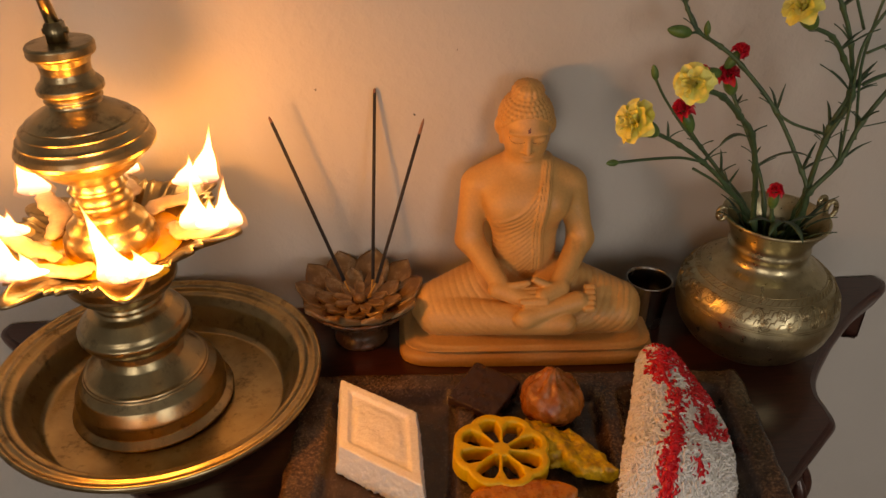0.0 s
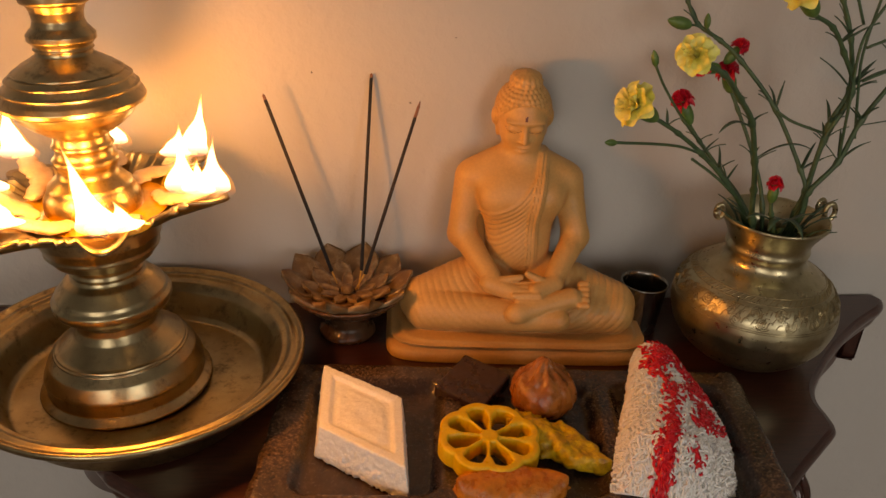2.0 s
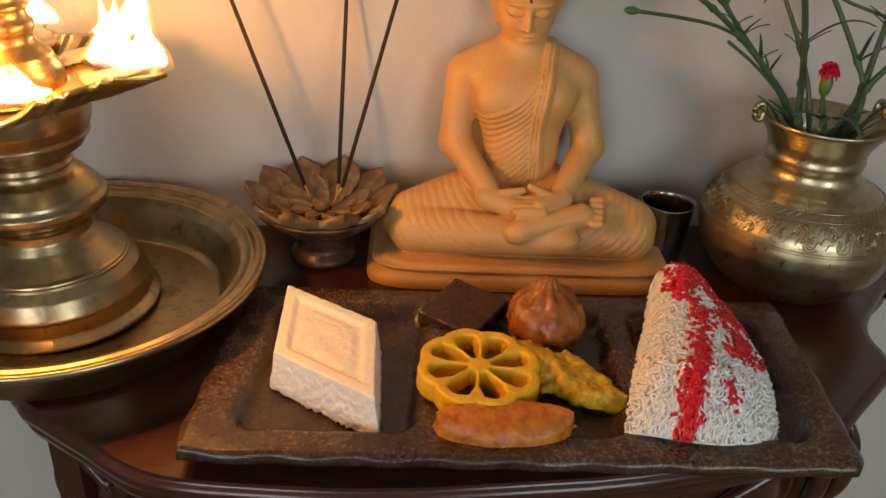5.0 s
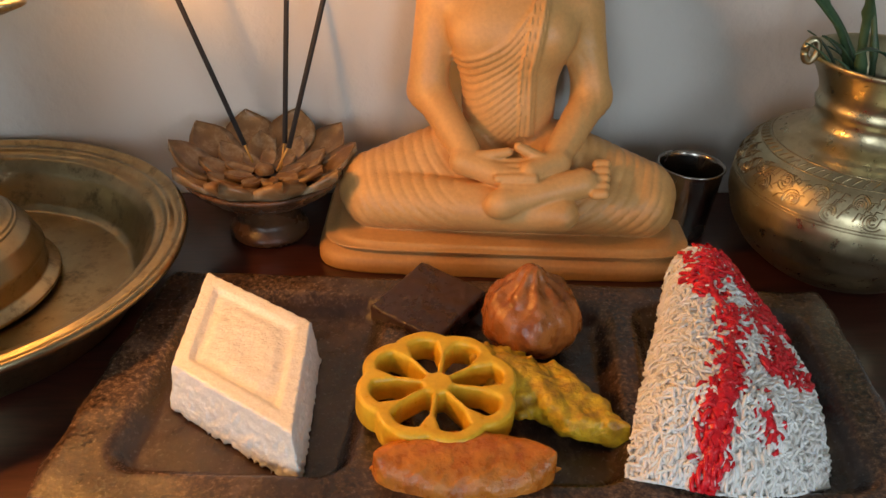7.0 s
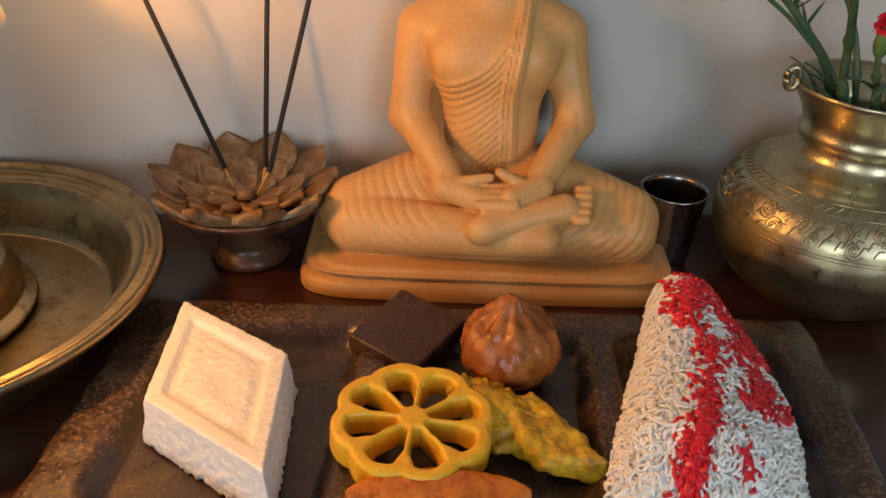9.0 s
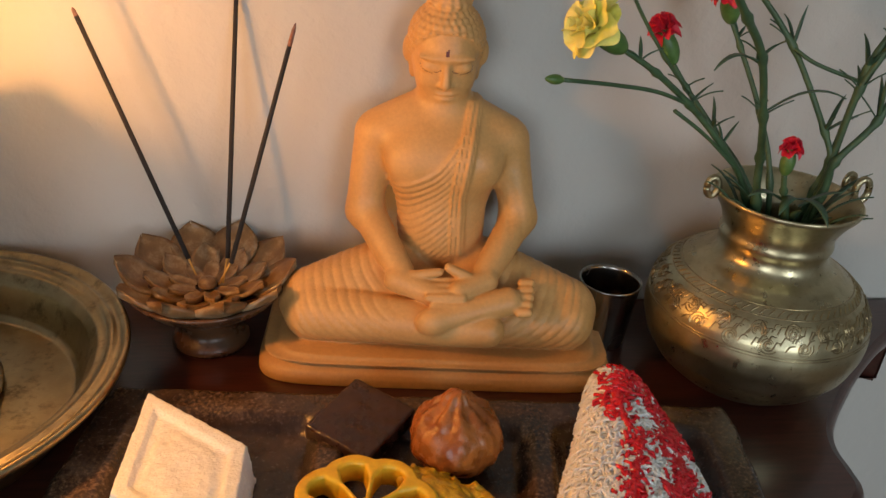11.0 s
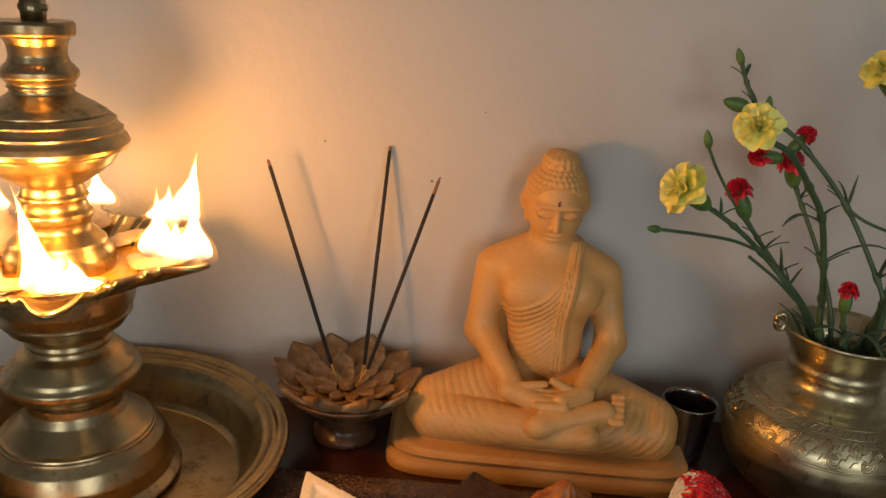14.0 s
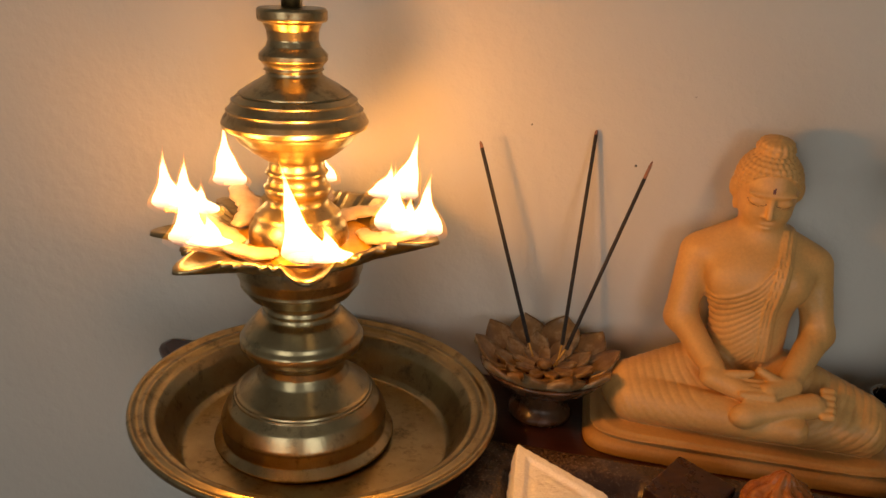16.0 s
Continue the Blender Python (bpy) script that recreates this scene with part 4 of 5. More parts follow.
def carnation(label, stem, rad, head=None, seed=1, size=0.0, direction=None, mat=None, leaves=(), buds=(), side_stems=()):
    """One flower with its stem, calyx, petals, leaves and side buds. leaves: (place, way, length, width, curl)."""
    ob = thing("carnation", pose(0, 0, 0), label, "flower", "carnations in the brass vase")
    pts = curve_points(stem, 7)
    rads = [rad * (1.15 - 0.35 * i / len(pts)) * (1 + 0.5 * (i % 7 == 0 and 0 < i < len(pts) - 1)) for i in range(len(pts))]
    link("stem", *tube(pts, rads, 8), M_STEM, ob)
    for q in side_stems:
        link("side_stem", *tube(curve_points(q, 5), rad * 0.6, 7), M_STEM, ob)
    d = Vector(direction) if direction else (pts[-1] - pts[-4])
    d.normalize()
    if head == "bloom":
        long = size * 1.25
        cal = [(0.0004, -0.002), (0.0034, 0.0), (0.0060, long * 0.22), (0.0068, long * 0.55), (0.0072, long * 0.85), (0.0082, long * 0.98), (0.0062, long * 0.94), (0.0004, long * 0.8)]
        cup = link("calyx", *turned_along(soften(refine(cal, 0.002), 1), pts[-1], d), M_BUD, ob)
        v, f = bloom(size, seed, 0.15)
        q = Vector((0, 0, 1)).rotation_difference(d)
        top = pts[-1] + d * long * 0.72
        link("petals", [top + q @ Vector(p) for p in v], f, mat, cup)
    if head == "bud":
        buds = tuple(buds) + ((pts[-1], d, size, mat),)
    for p, way, sz, tipmat in buds:
        way = Vector(way).normalized()
        cal = [(0.0004, -0.001), (sz * 0.20, 0.0), (sz * 0.34, sz * 0.35), (sz * 0.36, sz * 0.75), (sz * 0.26, sz * 1.15), (sz * 0.10, sz * 1.45), (0.0003, sz * 1.5)]
        bud = link("bud", *turned_along(soften(refine(cal, 0.0015), 1), p, way), M_BUD, ob)
        if tipmat:
            v, f = bloom(sz * 0.80, seed + 3, 0.25)
            q = Vector((0, 0, 1)).rotation_difference(way)
            v = [Vector((x * 0.8, y * 0.8, z * 1.25)) for x, y, z in v]
            link("petals", [Vector(p) + way * sz * 0.95 + q @ x for x in v], f, tipmat, bud)
    for p, way, length, width, curl in leaves:
        link("leaf", *leaf_blade(p, way, length, width, curl), M_LEAF, ob)


def node_leaves(p, seed, length=0.016, width=0.0022, count=2):
    rnd = random.Random(seed)
    out = []
    for k in range(count):
        a = rnd.uniform(0, 2 * math.pi)
        out.append((p, (math.cos(a), math.sin(a) * 0.6, 0.9), length * rnd.uniform(0.7, 1.3), width, (math.cos(a) * 0.4, math.sin(a) * 0.3, rnd.uniform(-0.3, 0.1))))
    return tuple(out)


V = Vector
MOUTH = 0.137
carnation("open yellow carnation on a green stem in the brass vase", [(0.392, 0.752, 0.060), (0.362, 0.749, MOUTH), (0.335, 0.743, 0.171), (0.307, 0.739, 0.197), (0.280, 0.731, 0.217), (0.257, 0.7245, 0.2305)], 0.0020,
          "bloom", 11, 0.0205, (-0.80, -0.25, 0.50), M_YELLOW,
          node_leaves((0.335, 0.743, 0.171), 1) + node_leaves((0.307, 0.739, 0.197), 2) + node_leaves((0.268, 0.727, 0.224), 3, 0.012, 0.0022, 4),
          (((0.2165, 0.6925, 0.222), (-1, -0.4, 0.15), 0.0075, None),), ([(0.307, 0.739, 0.197), (0.282, 0.728, 0.207), (0.250, 0.711, 0.215), (0.2165, 0.6925, 0.222)], [(0.350, 0.746, 0.155), (0.322, 0.738, 0.178), (0.295, 0.730, 0.196)]))
carnation("half-open yellow carnation turned to the room, in the brass vase", [(0.394, 0.752, 0.060), (0.364, 0.738, MOUTH), (0.357, 0.735, 0.167), (0.346, 0.725, 0.196), (0.328, 0.710, 0.233), (0.304, 0.690, 0.257), (0.278, 0.671, 0.280), (0.2575, 0.6635, 0.2890)], 0.0023,
          "bloom", 21, 0.0158, (-0.58, -0.66, 0.44), M_YELLOW,
          node_leaves((0.346, 0.725, 0.196), 5) + node_leaves((0.328, 0.710, 0.233), 6, 0.014, 0.0026, 4) + (((0.330, 0.712, 0.228), (-0.6, -0.2, 0.35), 0.036, 0.0055, (-0.10, 0, -1.0)), ((0.346, 0.725, 0.198), (0.35, -0.3, 0.5), 0.046, 0.0055, (0.30, 0, -0.75))))
carnation("red carnation bud with green calyx, in the brass vase", [(0.392, 0.748, 0.060), (0.366, 0.752, MOUTH), (0.335, 0.759, 0.176), (0.314, 0.763, 0.200), (0.303, 0.764, 0.214)], 0.0018,
          "bud", 31, 0.0165, (-0.45, 0.0, 0.9), M_RED, node_leaves((0.335, 0.759, 0.176), 8, 0.018, 0.0024, 3) + node_leaves((0.314, 0.763, 0.200), 9, 0.016, 0.0024, 3),
          (((0.259, 0.748, 0.266), (-0.3, 0, 1), 0.0085, None),), ([(0.316, 0.762, 0.197), (0.292, 0.757, 0.222), (0.271, 0.752, 0.248), (0.259, 0.748, 0.266)],))
carnation("opening red carnation in the brass vase", [(0.398, 0.760, 0.060), (0.388, 0.768, MOUTH), (0.376, 0.782, 0.180), (0.360, 0.798, 0.218), (0.353, 0.803, 0.232)], 0.0018,
          "bud", 41, 0.0170, (-0.45, -0.30, 0.85), M_RED, node_leaves((0.376, 0.782, 0.180), 12) + node_leaves((0.358, 0.800, 0.222), 13, 0.014, 0.0024, 3),
          (((0.333, 0.792, 0.2545), (-0.9, -0.20, 0.05), 0.0145, M_RED), ((0.337, 0.792, 0.259), (0.45, 0.0, 0.6), 0.0130, M_RED)))
carnation("long carnation stem with closed green buds, in the brass vase", [(0.400, 0.756, 0.060), (0.415, 0.750, MOUTH), (0.413, 0.750, 0.160), (0.407, 0.755, 0.177), (0.382, 0.775, 0.225), (0.347, 0.785, 0.263), (0.328, 0.790, 0.278), (0.308, 0.795, 0.290), (0.298, 0.800, 0.307), (0.292, 0.800, 0.319)], 0.0019,
          "bud", 51, 0.0085, None, None,
          node_leaves((0.407, 0.755, 0.177), 15, 0.026, 0.0028, 5) + node_leaves((0.382, 0.775, 0.225), 16, 0.022, 0.0026, 3) + node_leaves((0.308, 0.795, 0.290), 17) + node_leaves((0.296, 0.800, 0.310), 18, 0.014, 0.0022, 4) + (((0.382, 0.775, 0.226), (0.05, 0, 1.0), 0.024, 0.0026, (0.1, 0, 0.1)),),
          (((0.300, 0.791, 0.2895), (-0.95, -0.15, 0.20), 0.0150, None), ((0.314, 0.790, 0.288), (-0.1, 0, 1), 0.0080, None)), ([(0.320, 0.791, 0.283), (0.307, 0.793, 0.289), (0.300, 0.791, 0.2895)], [(0.324, 0.790, 0.279), (0.317, 0.790, 0.285), (0.314, 0.790, 0.288)]))
carnation("yellow carnation on a tall branching stem, in the brass vase", [(0.404, 0.758, 0.060), (0.414, 0.752, MOUTH), (0.414, 0.750, 0.162), (0.416, 0.748, 0.207), (0.427, 0.745, 0.249), (0.407, 0.740, 0.282), (0.385, 0.728, 0.303), (0.362, 0.7185, 0.3135)], 0.0021,
          "bloom", 61, 0.0175, (-0.66, -0.2, 0.72), M_YELLOW,
          node_leaves((0.416, 0.748, 0.207), 21, 0.024, 0.003, 4) + node_leaves((0.427, 0.745, 0.249), 22, 0.026, 0.003, 4) + node_leaves((0.400, 0.737, 0.289), 23, 0.024, 0.003, 3) + (((0.372, 0.722, 0.310), (-0.9, 0, -0.1), 0.012, 0.002, (0, 0, 0.2)),),
          (), ([(0.422, 0.760, 0.209), (0.395, 0.765, 0.217), (0.382, 0.772, 0.224)],))
carnation("bare branching carnation stem with narrow leaves, in the brass vase", [(0.408, 0.756, 0.060), (0.413, 0.748, MOUTH), (0.413, 0.745, 0.161), (0.430, 0.742, 0.190), (0.440, 0.742, 0.226), (0.462, 0.742, 0.267), (0.468, 0.742, 0.285), (0.477, 0.742, 0.309)], 0.0021,
          "bud", 71, 0.0085, None, None,
          node_leaves((0.430, 0.742, 0.190), 25, 0.026, 0.003, 3) + node_leaves((0.440, 0.742, 0.226), 26, 0.030, 0.003, 4) + node_leaves((0.462, 0.742, 0.267), 27, 0.030, 0.003, 5) + (((0.440, 0.742, 0.222), (0.9, 0, 0.15), 0.040, 0.0022, (0.1, 0, 0.1)),),
          (), ([(0.430, 0.742, 0.190), (0.424, 0.740, 0.242), (0.420, 0.740, 0.288), (0.429, 0.740, 0.314), (0.440, 0.740, 0.332), (0.446, 0.740, 0.350), (0.448, 0.740, 0.364)], [(0.431, 0.742, 0.259), (0.449, 0.742, 0.267), (0.465, 0.742, 0.271)]))
carnation("tall slender carnation stem with narrow leaves, in the brass vase", [(0.404, 0.764, 0.060), (0.414, 0.758, MOUTH), (0.416, 0.755, 0.158), (0.418, 0.750, 0.219), (0.426, 0.748, 0.251), (0.413, 0.745, 0.292), (0.398, 0.745, 0.321), (0.384, 0.745, 0.340), (0.376, 0.745, 0.359)], 0.0020,
          "bud", 81, 0.0085, None, None,
          node_leaves((0.418, 0.750, 0.219), 31, 0.022, 0.003, 4) + node_leaves((0.426, 0.748, 0.251), 32, 0.034, 0.004, 5) + node_leaves((0.413, 0.745, 0.292), 33, 0.028, 0.003, 4) + node_leaves((0.398, 0.745, 0.321), 34, 0.030, 0.003, 4) + node_leaves((0.386, 0.745, 0.338), 35, 0.026, 0.003, 5),
          (), ([(0.441, 0.745, 0.210), (0.432, 0.745, 0.250), (0.427, 0.745, 0.279), (0.429, 0.745, 0.318), (0.434, 0.745, 0.346), (0.434, 0.745, 0.361)], [(0.424, 0.750, 0.302), (0.416, 0.750, 0.317), (0.406, 0.750, 0.336), (0.400, 0.750, 0.351)], [(0.425, 0.740, 0.286), (0.443, 0.740, 0.294), (0.460, 0.740, 0.305)]))
carnation("short red carnation bud with broad leaves at the vase rim", [(0.394, 0.748, 0.060), (0.378, 0.726, 0.132), (0.366, 0.716, 0.154), (0.361, 0.712, 0.166)], 0.0020,
          "bud", 91, 0.0120, (-0.05, -0.05, 1), M_RED,
          (((0.380, 0.722, 0.146), (-0.6, -0.5, 0.3), 0.030, 0.0070, (0, -0.1, -0.8)), ((0.380, 0.722, 0.146), (0.1, -0.8, 0.3), 0.034, 0.0065, (0, -0.1, -0.9)), ((0.372, 0.724, 0.144), (-0.8, -0.2, 0.5), 0.028, 0.0070, (-0.2, 0, -0.6)), ((0.384, 0.724, 0.140), (0.5, -0.3, 0.6), 0.026, 0.0060, (0.2, 0, -0.3))))


mouth = random.Random(5)
tuft = thing("leaf_tuft", pose(0, 0, 0), "cluster of grey-green carnation leaves in the vase mouth", "leaves")
for k in range(13):
    a = mouth.uniform(2.4, 6.6)
    r = mouth.uniform(0.012, 0.030)
    p = (VASE[0] + r * math.cos(a), VASE[1] + r * math.sin(a), 0.112)
    link("leaf", *leaf_blade(p, (math.cos(a) * 0.5, math.sin(a) * 0.5, 1.0), mouth.uniform(0.035, 0.055), mouth.uniform(0.0045, 0.0075), (math.cos(a) * 0.3, math.sin(a) * 0.3, -0.35)), M_LEAF, tuft)


# ---- platter ----
PLATTER = pose(0.1500, 0.6160, 0, 0, 0, -4.3)
PW, PD = 0.1905, 0.0865


def platter():
    ob = thing("platter", PLATTER, "dark brown glossy glazed rectangular platter with three shallow wells", "platter")
    wells = ((-0.1130, 0.0555), (0.0080, 0.0560), (0.1225, 0.0500))

    def height(x, y):
        z = 0.0175 + 0.0018 * max(0, abs(x) / PW - 0.9) * 10
        for c, h in wells:
            qx, qy = abs(x - c) - h + 0.018, abs(y) - 0.0680 + 0.018
            d = math.hypot(max(qx, 0), max(qy, 0)) + min(max(qx, qy), 0) - 0.018
            t = min(1, max(0, -d / 0.011))
            z -= 0.0105 * t * t * (3 - 2 * t)
        return z + 0.0004 * math.sin(x * 130 + 2 * math.sin(y * 90)) * math.sin(y * 160)

    nx, ny = 180, 84
    verts, faces = [], []
    for i in range(nx + 1):
        for j in range(ny + 1):
            x, y = (2 * i / nx - 1), (2 * j / ny - 1)
            k = 1 - 0.02 * max(0, (abs(x) ** 14) * (abs(y) ** 14))
            px, py = x * PW * k, y * PD * k
            wob = 0.0007 * math.sin(i * 0.31) * (abs(y) > 0.99) + 0.0007 * math.sin(j * 0.37) * (abs(x) > 0.99)
            verts.append((px + 0.07 * py + wob, py + wob, height(px, py) - 0.003 * max(0, (max(abs(x), abs(y)) - 0.975) / 0.025) ** 2))
    row = ny + 1
    for i in range(nx):
        for j in range(ny):
            a = i * row + j
            faces.append((a, a + row, a + row + 1, a + 1))
    edge = [i * row for i in range(nx + 1)] + [nx * row + j for j in range(1, row)] + [i * row + ny for i in range(nx - 1, -1, -1)] + [j for j in range(ny - 1, 0, -1)]
    rim = [verts[e] for e in edge]
    rings = [edge]
    for scale, z in ((1.0, 0.0105), (0.985, 0.0085), (0.90, 0.0030), (0.88, 0.0006)):
        rings.append(list(range(len(verts), len(verts) + len(rim))))
        verts += [(x * scale, y * (1 - (1 - scale) * 1.4), z) for x, y, _ in rim]
    for a, b in zip(rings, rings[1:]):
        for k in range(len(rim)):
            j = (k + 1) % len(rim)
            faces.append((a[k], b[k], b[j], a[j]))
    faces.append(tuple(reversed(rings[-1])))
    link("platter_body", verts, faces, M_PLATTER, ob)


platter()


# ---- food on the platter ----
def food(name, label, category, field, lo, hi, step, mat, m):
    v, f = sculpt(field, lo, hi, step)
    ob = link(name, v, f, mat)
    ob.matrix_world = m
    return tagged(ob, label, category)


def milk_rice():
    # a sheared block: u runs along one edge, v along the other
    e1, e2 = np.array((0.0565, -0.0440)), np.array((-0.0025, -0.0740))
    inv = np.linalg.inv(np.stack([e1, e2], 1))

    def field(X, Y, Z):
        u = inv[0, 0] * X + inv[0, 1] * Y
        v = inv[1, 0] * X + inv[1, 1] * Y
        flare = 1 + 0.16 * (0.034 - Z) / 0.034
        qu, qv = (np.abs(u) - 0.5 * flare) * 0.057, (np.abs(v) - 0.5 * flare) * 0.058
        d = np.maximum(qu, qv)
        d = smin(d, d, 0.001)
        # moulded frame and dimples on top
        inner = np.maximum(np.abs(u), np.abs(v))
        top = 0.0268 - 0.0020 * np.clip((0.41 - inner) / 0.05, 0, 1) + 0.0010 * np.clip((0.33 - inner) / 0.06, 0, 1) - 0.0008 * np.maximum(np.sin(u * 11 + 1) * np.sin(v * 11 + 1), 0) * np.clip((0.34 - inner) / 0.06, 0, 1) + 0.0
        out = np.maximum(np.maximum(d, Z - top), -Z)
        grain = np.random.RandomState(3).randn(*X.shape)
        for ax in (0, 1, 2):
            grain = (grain + np.roll(grain, 1, ax) + np.roll(grain, -1, ax)) / 3
        grain = 0.0014 * grain
        return out + grain * np.clip((0.030 - Z) / 0.012, 0.22, 1)

    food("milk_rice", "white diamond-cut milk rice block with a moulded top", "rice cake", field, (-0.042, -0.078, -0.002), (0.042, 0.078, 0.037), 0.0009, M_RICE, pose(0.0290, 0.6255, 0.0080))


milk_rice()


def dodol():
    def field(X, Y, Z):
        d = rbox(X, Y, Z, (0, 0, 0), (0.0265, 0.0240, 0.0065), 0.002)
        return d + 0.0003 * rough_field(X, Y, Z, 500)
    food("dark_sweet", "dark brown diamond-shaped jelly-like sweet leaning on the platter rim", "sweet", field, (-0.031, -0.028, -0.009), (0.031, 0.028, 0.009), 0.0011, M_DODOL,
         pose(0.1210, 0.6765, 0.0180, 6, 0, 0) @ pose(0, 0, 0, 0, 0, 52) @ Matrix.Scale(0.93, 4))


dodol()


def kokis():
    def field(X, Y, Z):
        r, a = np.sqrt(X * X + Y * Y), np.arctan2(Y, X)
        k = np.pi / 4
        b = (a + k / 2) % k - k / 2
        lobe = 0.0345 + 0.0035 * np.cos(b * 4) ** 0.8
        x, y = r * np.cos(b), r * np.sin(b)
        hole = np.maximum(np.abs(y) - (x * 0.414 - 0.0014), np.sqrt((x - 0.0193) ** 2 + (y * 1.15) ** 2) - 0.0120)
        hole = np.maximum(hole, np.abs(y) - 0.0066)
        d = np.maximum(r - lobe, -hole)
        round_z = np.abs(Z) - 0.0072
        m = np.maximum(d, round_z)
        soft = np.sqrt(np.maximum(d + 0.0022, 0) ** 2 + np.maximum(round_z + 0.0022, 0) ** 2) - 0.0022
        return np.where((d > -0.0022) & (round_z > -0.0022), soft, m) + 0.00025 * rough_field(X, Y, Z, 420)
    food("rosette_cookie", "golden yellow deep-fried rosette cookie with eight openings", "cookie", field, (-0.041, -0.041, -0.010), (0.041, 0.041, 0.010), 0.00085, M_KOKIS, pose(0.1205, 0.5975, 0.0255, 1, 1, 12))


kokis()


def leaf_cake():
    def field(X, Y, Z):
        t = np.clip((X + 0.042) / 0.084, 0, 1)
        w = 0.0185 * np.sin(np.pi * (0.10 + 0.90 * t)) ** 0.75 * (1 - 0.25 * t) + 0.0005
        d = (np.sqrt((Y / w) ** 2 + (Z / 0.0088) ** 2) - 1) * 0.0075
        d = np.maximum(d, np.abs(X) - 0.0415)
        ridge = 0.0009 * np.sin(Y * 330 + 2.2 * np.sin(X * 90)) + 0.0007 * rough_field(X, Y, Z, 330) + 0.0007 * rough_field(X, Y, Z, 700)
        return d + ridge * 1.1
    food("leaf_pastry", "yellow-brown crinkled leaf-shaped fried pastry", "pastry", field, (-0.045, -0.023, -0.012), (0.045, 0.023, 0.012), 0.0009, M_LEAFCAKE, pose(0.1745, 0.6010, 0.0190, 5, 3, -40))


leaf_cake()


def patty():
    def field(X, Y, Z):
        w = 0.0165 * np.maximum(1 - (np.abs(X) / 0.042) ** 2.3, 0.0) ** 0.48 + 0.0004
        d = (np.sqrt((Y / w) ** 2 + (Z / 0.0110) ** 2) - 1) * 0.008
        rimf = np.maximum(np.abs(Z + 0.002) - 0.0026, (np.sqrt((X / 0.0415) ** 2 + (Y / 0.0185) ** 2) - 1 - 0.018 * np.sin(np.arctan2(Y / 0.0185, X / 0.0415) * 20)) * 0.015)
        return smin(d, rimf, 0.0014) + 0.0004 * rough_field(X, Y, Z, 260) + 0.0002 * rough_field(X, Y, Z, 800)
    food("fried_patty", "glossy orange-brown crimped half-moon fried patty", "pastry", field, (-0.046, -0.023, -0.012), (0.046, 0.023, 0.015), 0.0009, M_PATTY, pose(0.1300, 0.5570, 0.0185, 12, 0, -2) @ Matrix.Diagonal((0.93, 0.98, 1.12, 1)))


patty()


def dough_ball():
    def field(X, Y, Z):
        r = np.sqrt(X * X + Y * Y)
        a = np.arctan2(Y, X)
        d = ell(X, Y, Z, (0, 0, 0), (0.0265, 0.0258, 0.0215))
        d = smin(d, cap(X, Y, Z, (0, 0, 0.008), (-0.002, 0, 0.0245), 0.0150, 0.0060), 0.010)
        pleat = 0.0012 * np.sin(a * 9 + 30 * Z) * np.clip(Z / 0.02, 0, 1) * np.clip(r / 0.006, 0, 1)
        return d + pleat * 0.8 + 0.0012 * rough_field(X, Y, Z, 240) + 0.0005 * rough_field(X, Y, Z, 620)
    food("dough_ball", "glossy brown deep-fried pleated dough ball with a pinched top", "pastry", field, (-0.031, -0.031, -0.0225), (0.031, 0.031, 0.034), 0.0010, M_BALL, pose(0.1735, 0.6545, 0.0275))


dough_ball()


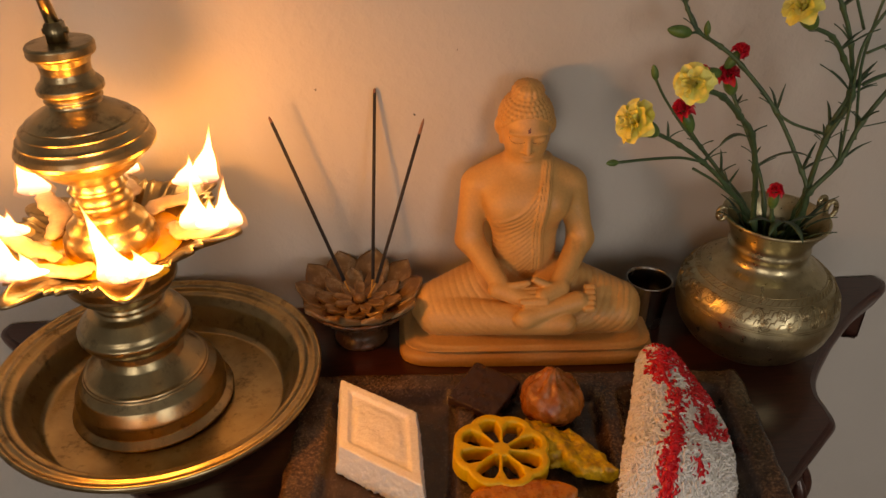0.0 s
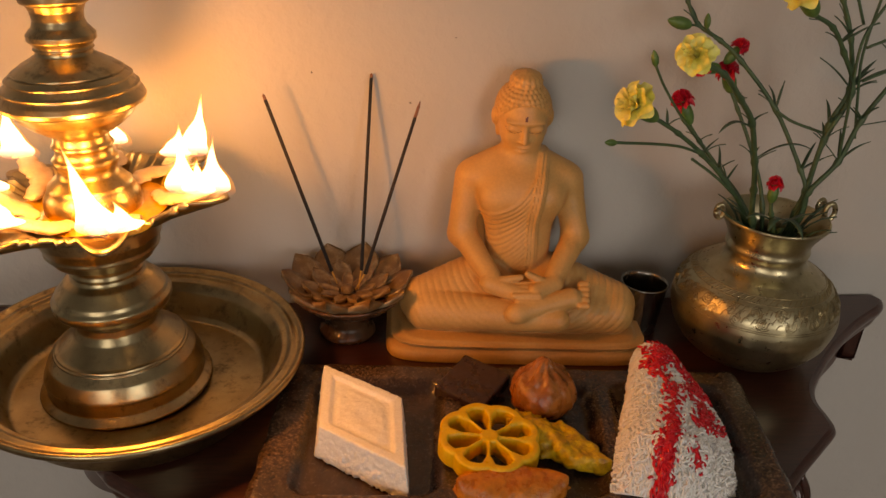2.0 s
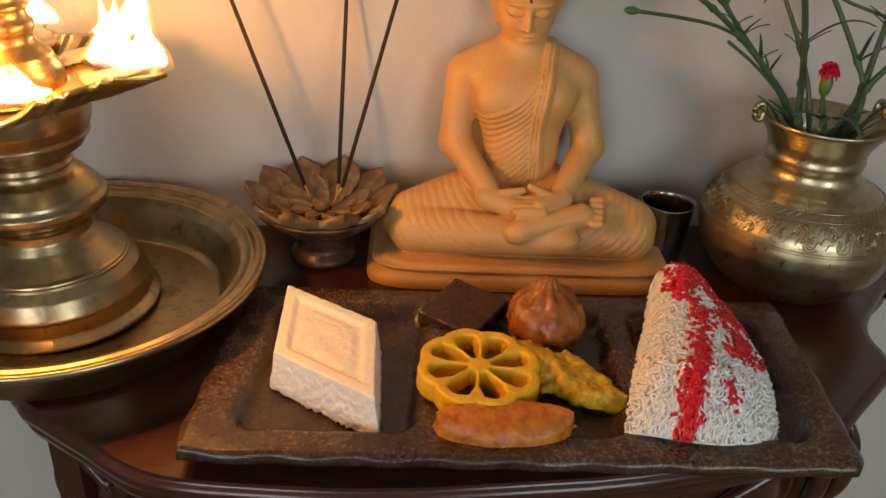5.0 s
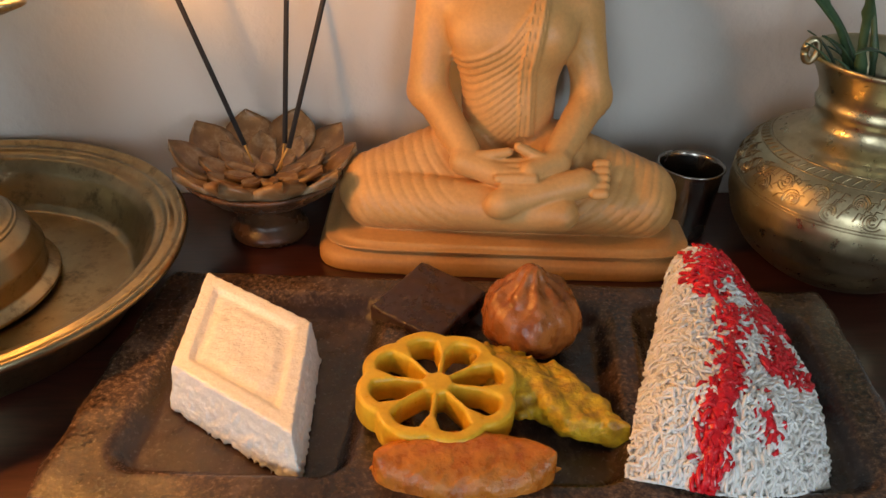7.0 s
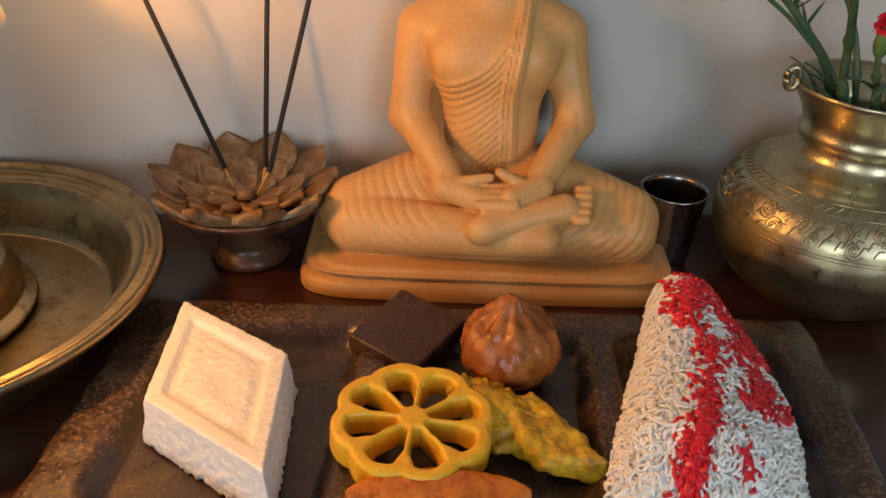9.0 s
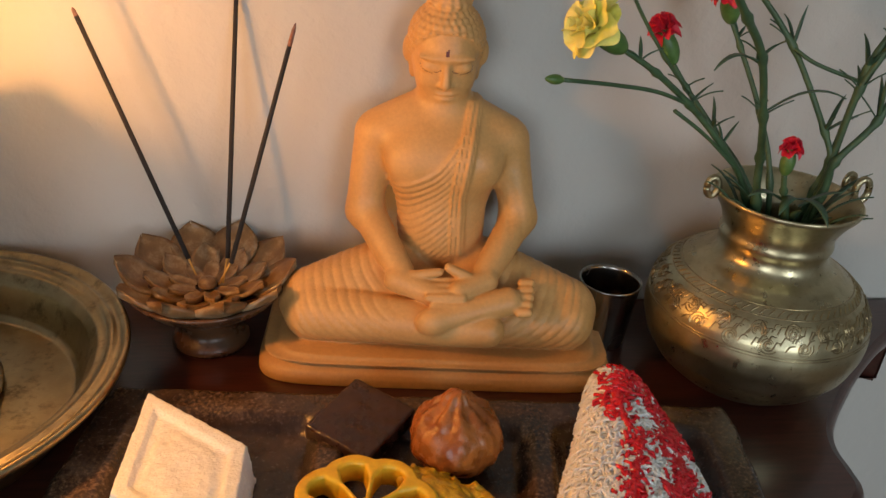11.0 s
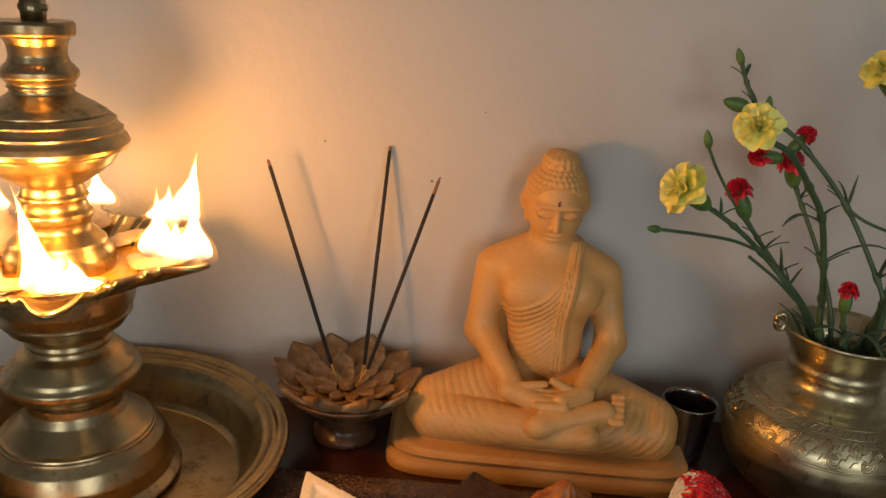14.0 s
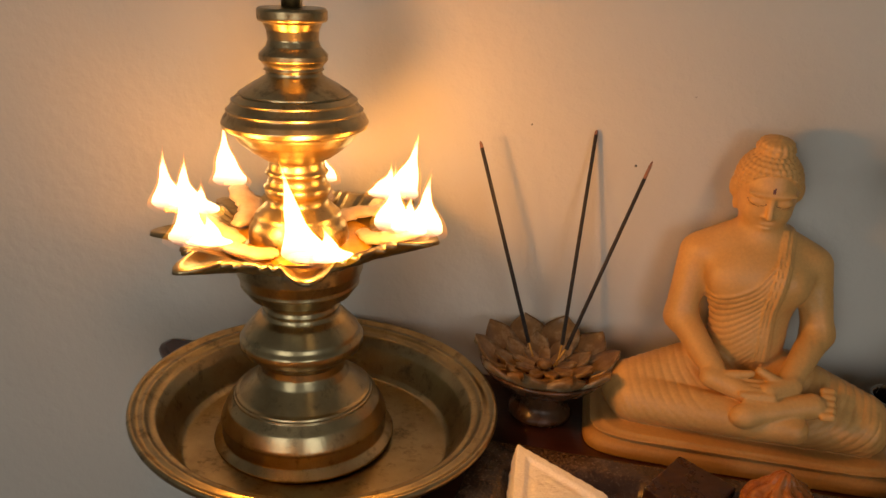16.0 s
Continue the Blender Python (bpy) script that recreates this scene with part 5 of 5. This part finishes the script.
def string_hopper():
    ob = thing("string_hopper", pose(0, 0, 0), "folded white string hopper streaked with red syrup", "rice noodles")
    rnd = random.Random(7)
    apex, left, right = V((0.279, 0.702, 0)), V((0.203, 0.552, 0)), V((0.288, 0.549, 0))

    def surf(u, v):
        """Place on the wedge: u from the narrow back end to the wide front, v across."""
        a = apex + V((-0.009, 0.004, 0))
        b = apex + V((0.012, 0.0, 0))
        lo, hi = a.lerp(left, u), b.lerp(right, u)
        p = lo.lerp(hi, v)
        p.x += 0.020 * math.sin(math.pi * u) * (v ** 1.5)
        p.y -= 0.012 * math.sin(math.pi * v) * u * u
        cross = math.sin(math.pi * min(1, (v + 0.02) ** 0.62)) ** 0.55
        along = min(1, (1.02 - u) / 0.20) ** 0.5 * min(1, 0.55 + u * 3.0)
        p.z = 0.008 + 0.040 * cross * along * (1 - 0.12 * u)
        return p

    def normal(u, v):
        e = 0.02
        du = surf(min(1, u + e), v) - surf(max(0, u - e), v)
        dv = surf(u, min(1, v + e)) - surf(u, max(0, v - e))
        n = du.cross(dv)
        n = -n if n.z < 0 else n
        return n.normalized() if n.length > 1e-9 else V((0, 0, 1))

    n, m = 40, 24
    verts = [surf(i / n, j / m) - normal(i / n, j / m) * 0.0016 for i in range(n + 1) for j in range(m + 1)]
    faces = [(i * (m + 1) + j, (i + 1) * (m + 1) + j, (i + 1) * (m + 1) + j + 1, i * (m + 1) + j + 1) for i in range(n) for j in range(m)]
    k = len(verts)
    verts += [V((p.x, p.y, 0.0075)) for p in verts]
    edge = [i * (m + 1) for i in range(n + 1)] + [n * (m + 1) + j for j in range(1, m + 1)] + [i * (m + 1) + m for i in range(n - 1, -1, -1)] + [j for j in range(m - 1, 0, -1)]
    faces += [(edge[i], k + edge[i], k + edge[(i + 1) % len(edge)], edge[(i + 1) % len(edge)]) for i in range(len(edge))]
    link("folded_body", verts, faces, M_NOODLE, ob)

    def strand(u, v, red):
        a = rnd.uniform(0, 2 * math.pi)
        pts = []
        size = rnd.uniform(0.0016, 0.0042)
        lift = rnd.uniform(0.0008, 0.0055)
        du, dv = 1 / 0.15, 1 / (0.02 + 0.08 * u)
        step = rnd.uniform(0.5, 0.8) * rnd.choice((-1, 1))
        for i in range(24):
            th = a + i * step
            uu = min(1, max(0, u + size * math.cos(th) * du + (i - 12) * 0.0004 * du * math.cos(a)))
            vv = min(1, max(0, v + size * math.sin(th) * dv + (i - 12) * 0.0004 * dv * math.sin(a)))
            pts.append(surf(uu, vv) + normal(uu, vv) * (0.0002 + lift * abs(math.sin(i * 0.7 + a)) + (0.0008 if red else 0)))
        return tube(pts, 0.00082 if not red else 0.0011, 5, False)

    # runs of syrup as (u, v, half width)
    runs = (((0.04, 0.50, 0.0022), (0.12, 0.40, 0.0034), (0.26, 0.31, 0.0030), (0.40, 0.33, 0.0026), (0.50, 0.43, 0.0024), (0.64, 0.40, 0.0034), (0.78, 0.37, 0.0062), (0.86, 0.34, 0.0058), (0.98, 0.31, 0.0030)),
            ((0.10, 0.52, 0.0026), (0.22, 0.60, 0.0022), (0.40, 0.62, 0.0022), (0.55, 0.62, 0.0030)),
            ((0.10, 0.62, 0.0026), (0.24, 0.82, 0.0026), (0.38, 0.76, 0.0028), (0.48, 0.74, 0.0040), (0.58, 0.73, 0.0048), (0.67, 0.70, 0.0030)),
            ((0.66, 0.56, 0.0022), (0.70, 0.72, 0.0032), (0.69, 0.85, 0.0026), (0.62, 0.95, 0.0020)),
            ((0.30, 0.82, 0.0018), (0.40, 0.86, 0.0022), (0.46, 0.90, 0.0016)),
            ((0.84, 0.56, 0.0020), (0.88, 0.60, 0.0034), (0.91, 0.62, 0.0020)))
    trails = [curve_points(run, 9) for run in runs]

    def syrup(u, v):
        wide = 0.022 + 0.085 * u
        return any(math.hypot((p.x - u) * 0.15, (p.y - v) * wide) < p.z * 0.95 for trail in trails for p in trail)

    def run_of_syrup(trail):
        """A low glossy bead that follows the noodles, uneven in width and height."""
        verts, faces, m = [], [], 9
        for i, p in enumerate(trail):
            q = trail[min(i + 1, len(trail) - 1)] - trail[max(i - 1, 0)]
            u, v = min(1, max(0, p.x)), min(1, max(0, p.y))
            wide = 0.022 + 0.085 * u
            way = Vector((-q.y * wide, q.x * 0.15))
            way.normalize()
            w = p.z * (0.85 + 0.30 * rnd.random())
            for k in range(m):
                e = 2 * k / (m - 1) - 1
                uu, vv = min(1, max(0, u + way.x * w * e / 0.15)), min(1, max(0, v + way.y * w * e / wide))
                verts.append(surf(uu, vv) + normal(uu, vv) * (0.0002 + (0.0052 + 0.0014 * rnd.random()) * math.sqrt(max(0, 1 - e * e))))
        for i in range(len(trail) - 1):
            for k in range(m - 1):
                a = i * m + k
                faces.append((a, a + 1, a + m + 1, a + m))
        return verts, faces

    white, red = [], []
    for _ in range(1750):
        u, v = (rnd.random() ** 0.7, rnd.random()) if _ % 6 else rnd.choice(((rnd.uniform(0.95, 1.0), rnd.random()), (rnd.random(), rnd.uniform(0.0, 0.04)), (rnd.random(), rnd.uniform(0.96, 1.0))))
        r = syrup(u, v) and rnd.random() < 0.85
        (red if r else white).append(strand(u, v, r))
    tagged(link("noodle_mass", *join(*white), M_NOODLE, ob), kind="stuff")
    tagged(link("syrup", *join(*red, *[run_of_syrup(trail) for trail in trails]), M_JAM, ob, "glossy red syrup streaks"), kind="stuff")


string_hopper()


# ---- small marks on the plaster ----
for x, z, r in ((0.077, 0.203, 0.0009), (-0.010, 0.229, 0.0007), (0.115, 0.262, 0.0005)):
    speck = link("wall_mark", *turned_along([(0.0003, 0.0006), (r, 0.0004), (r, -0.0004)], (x, WALL_Y, z), (0, -1, 0), 10), M_INCENSE)
    tagged(speck, "tiny dark speck on the painted wall", "mark", "specks on the wall")
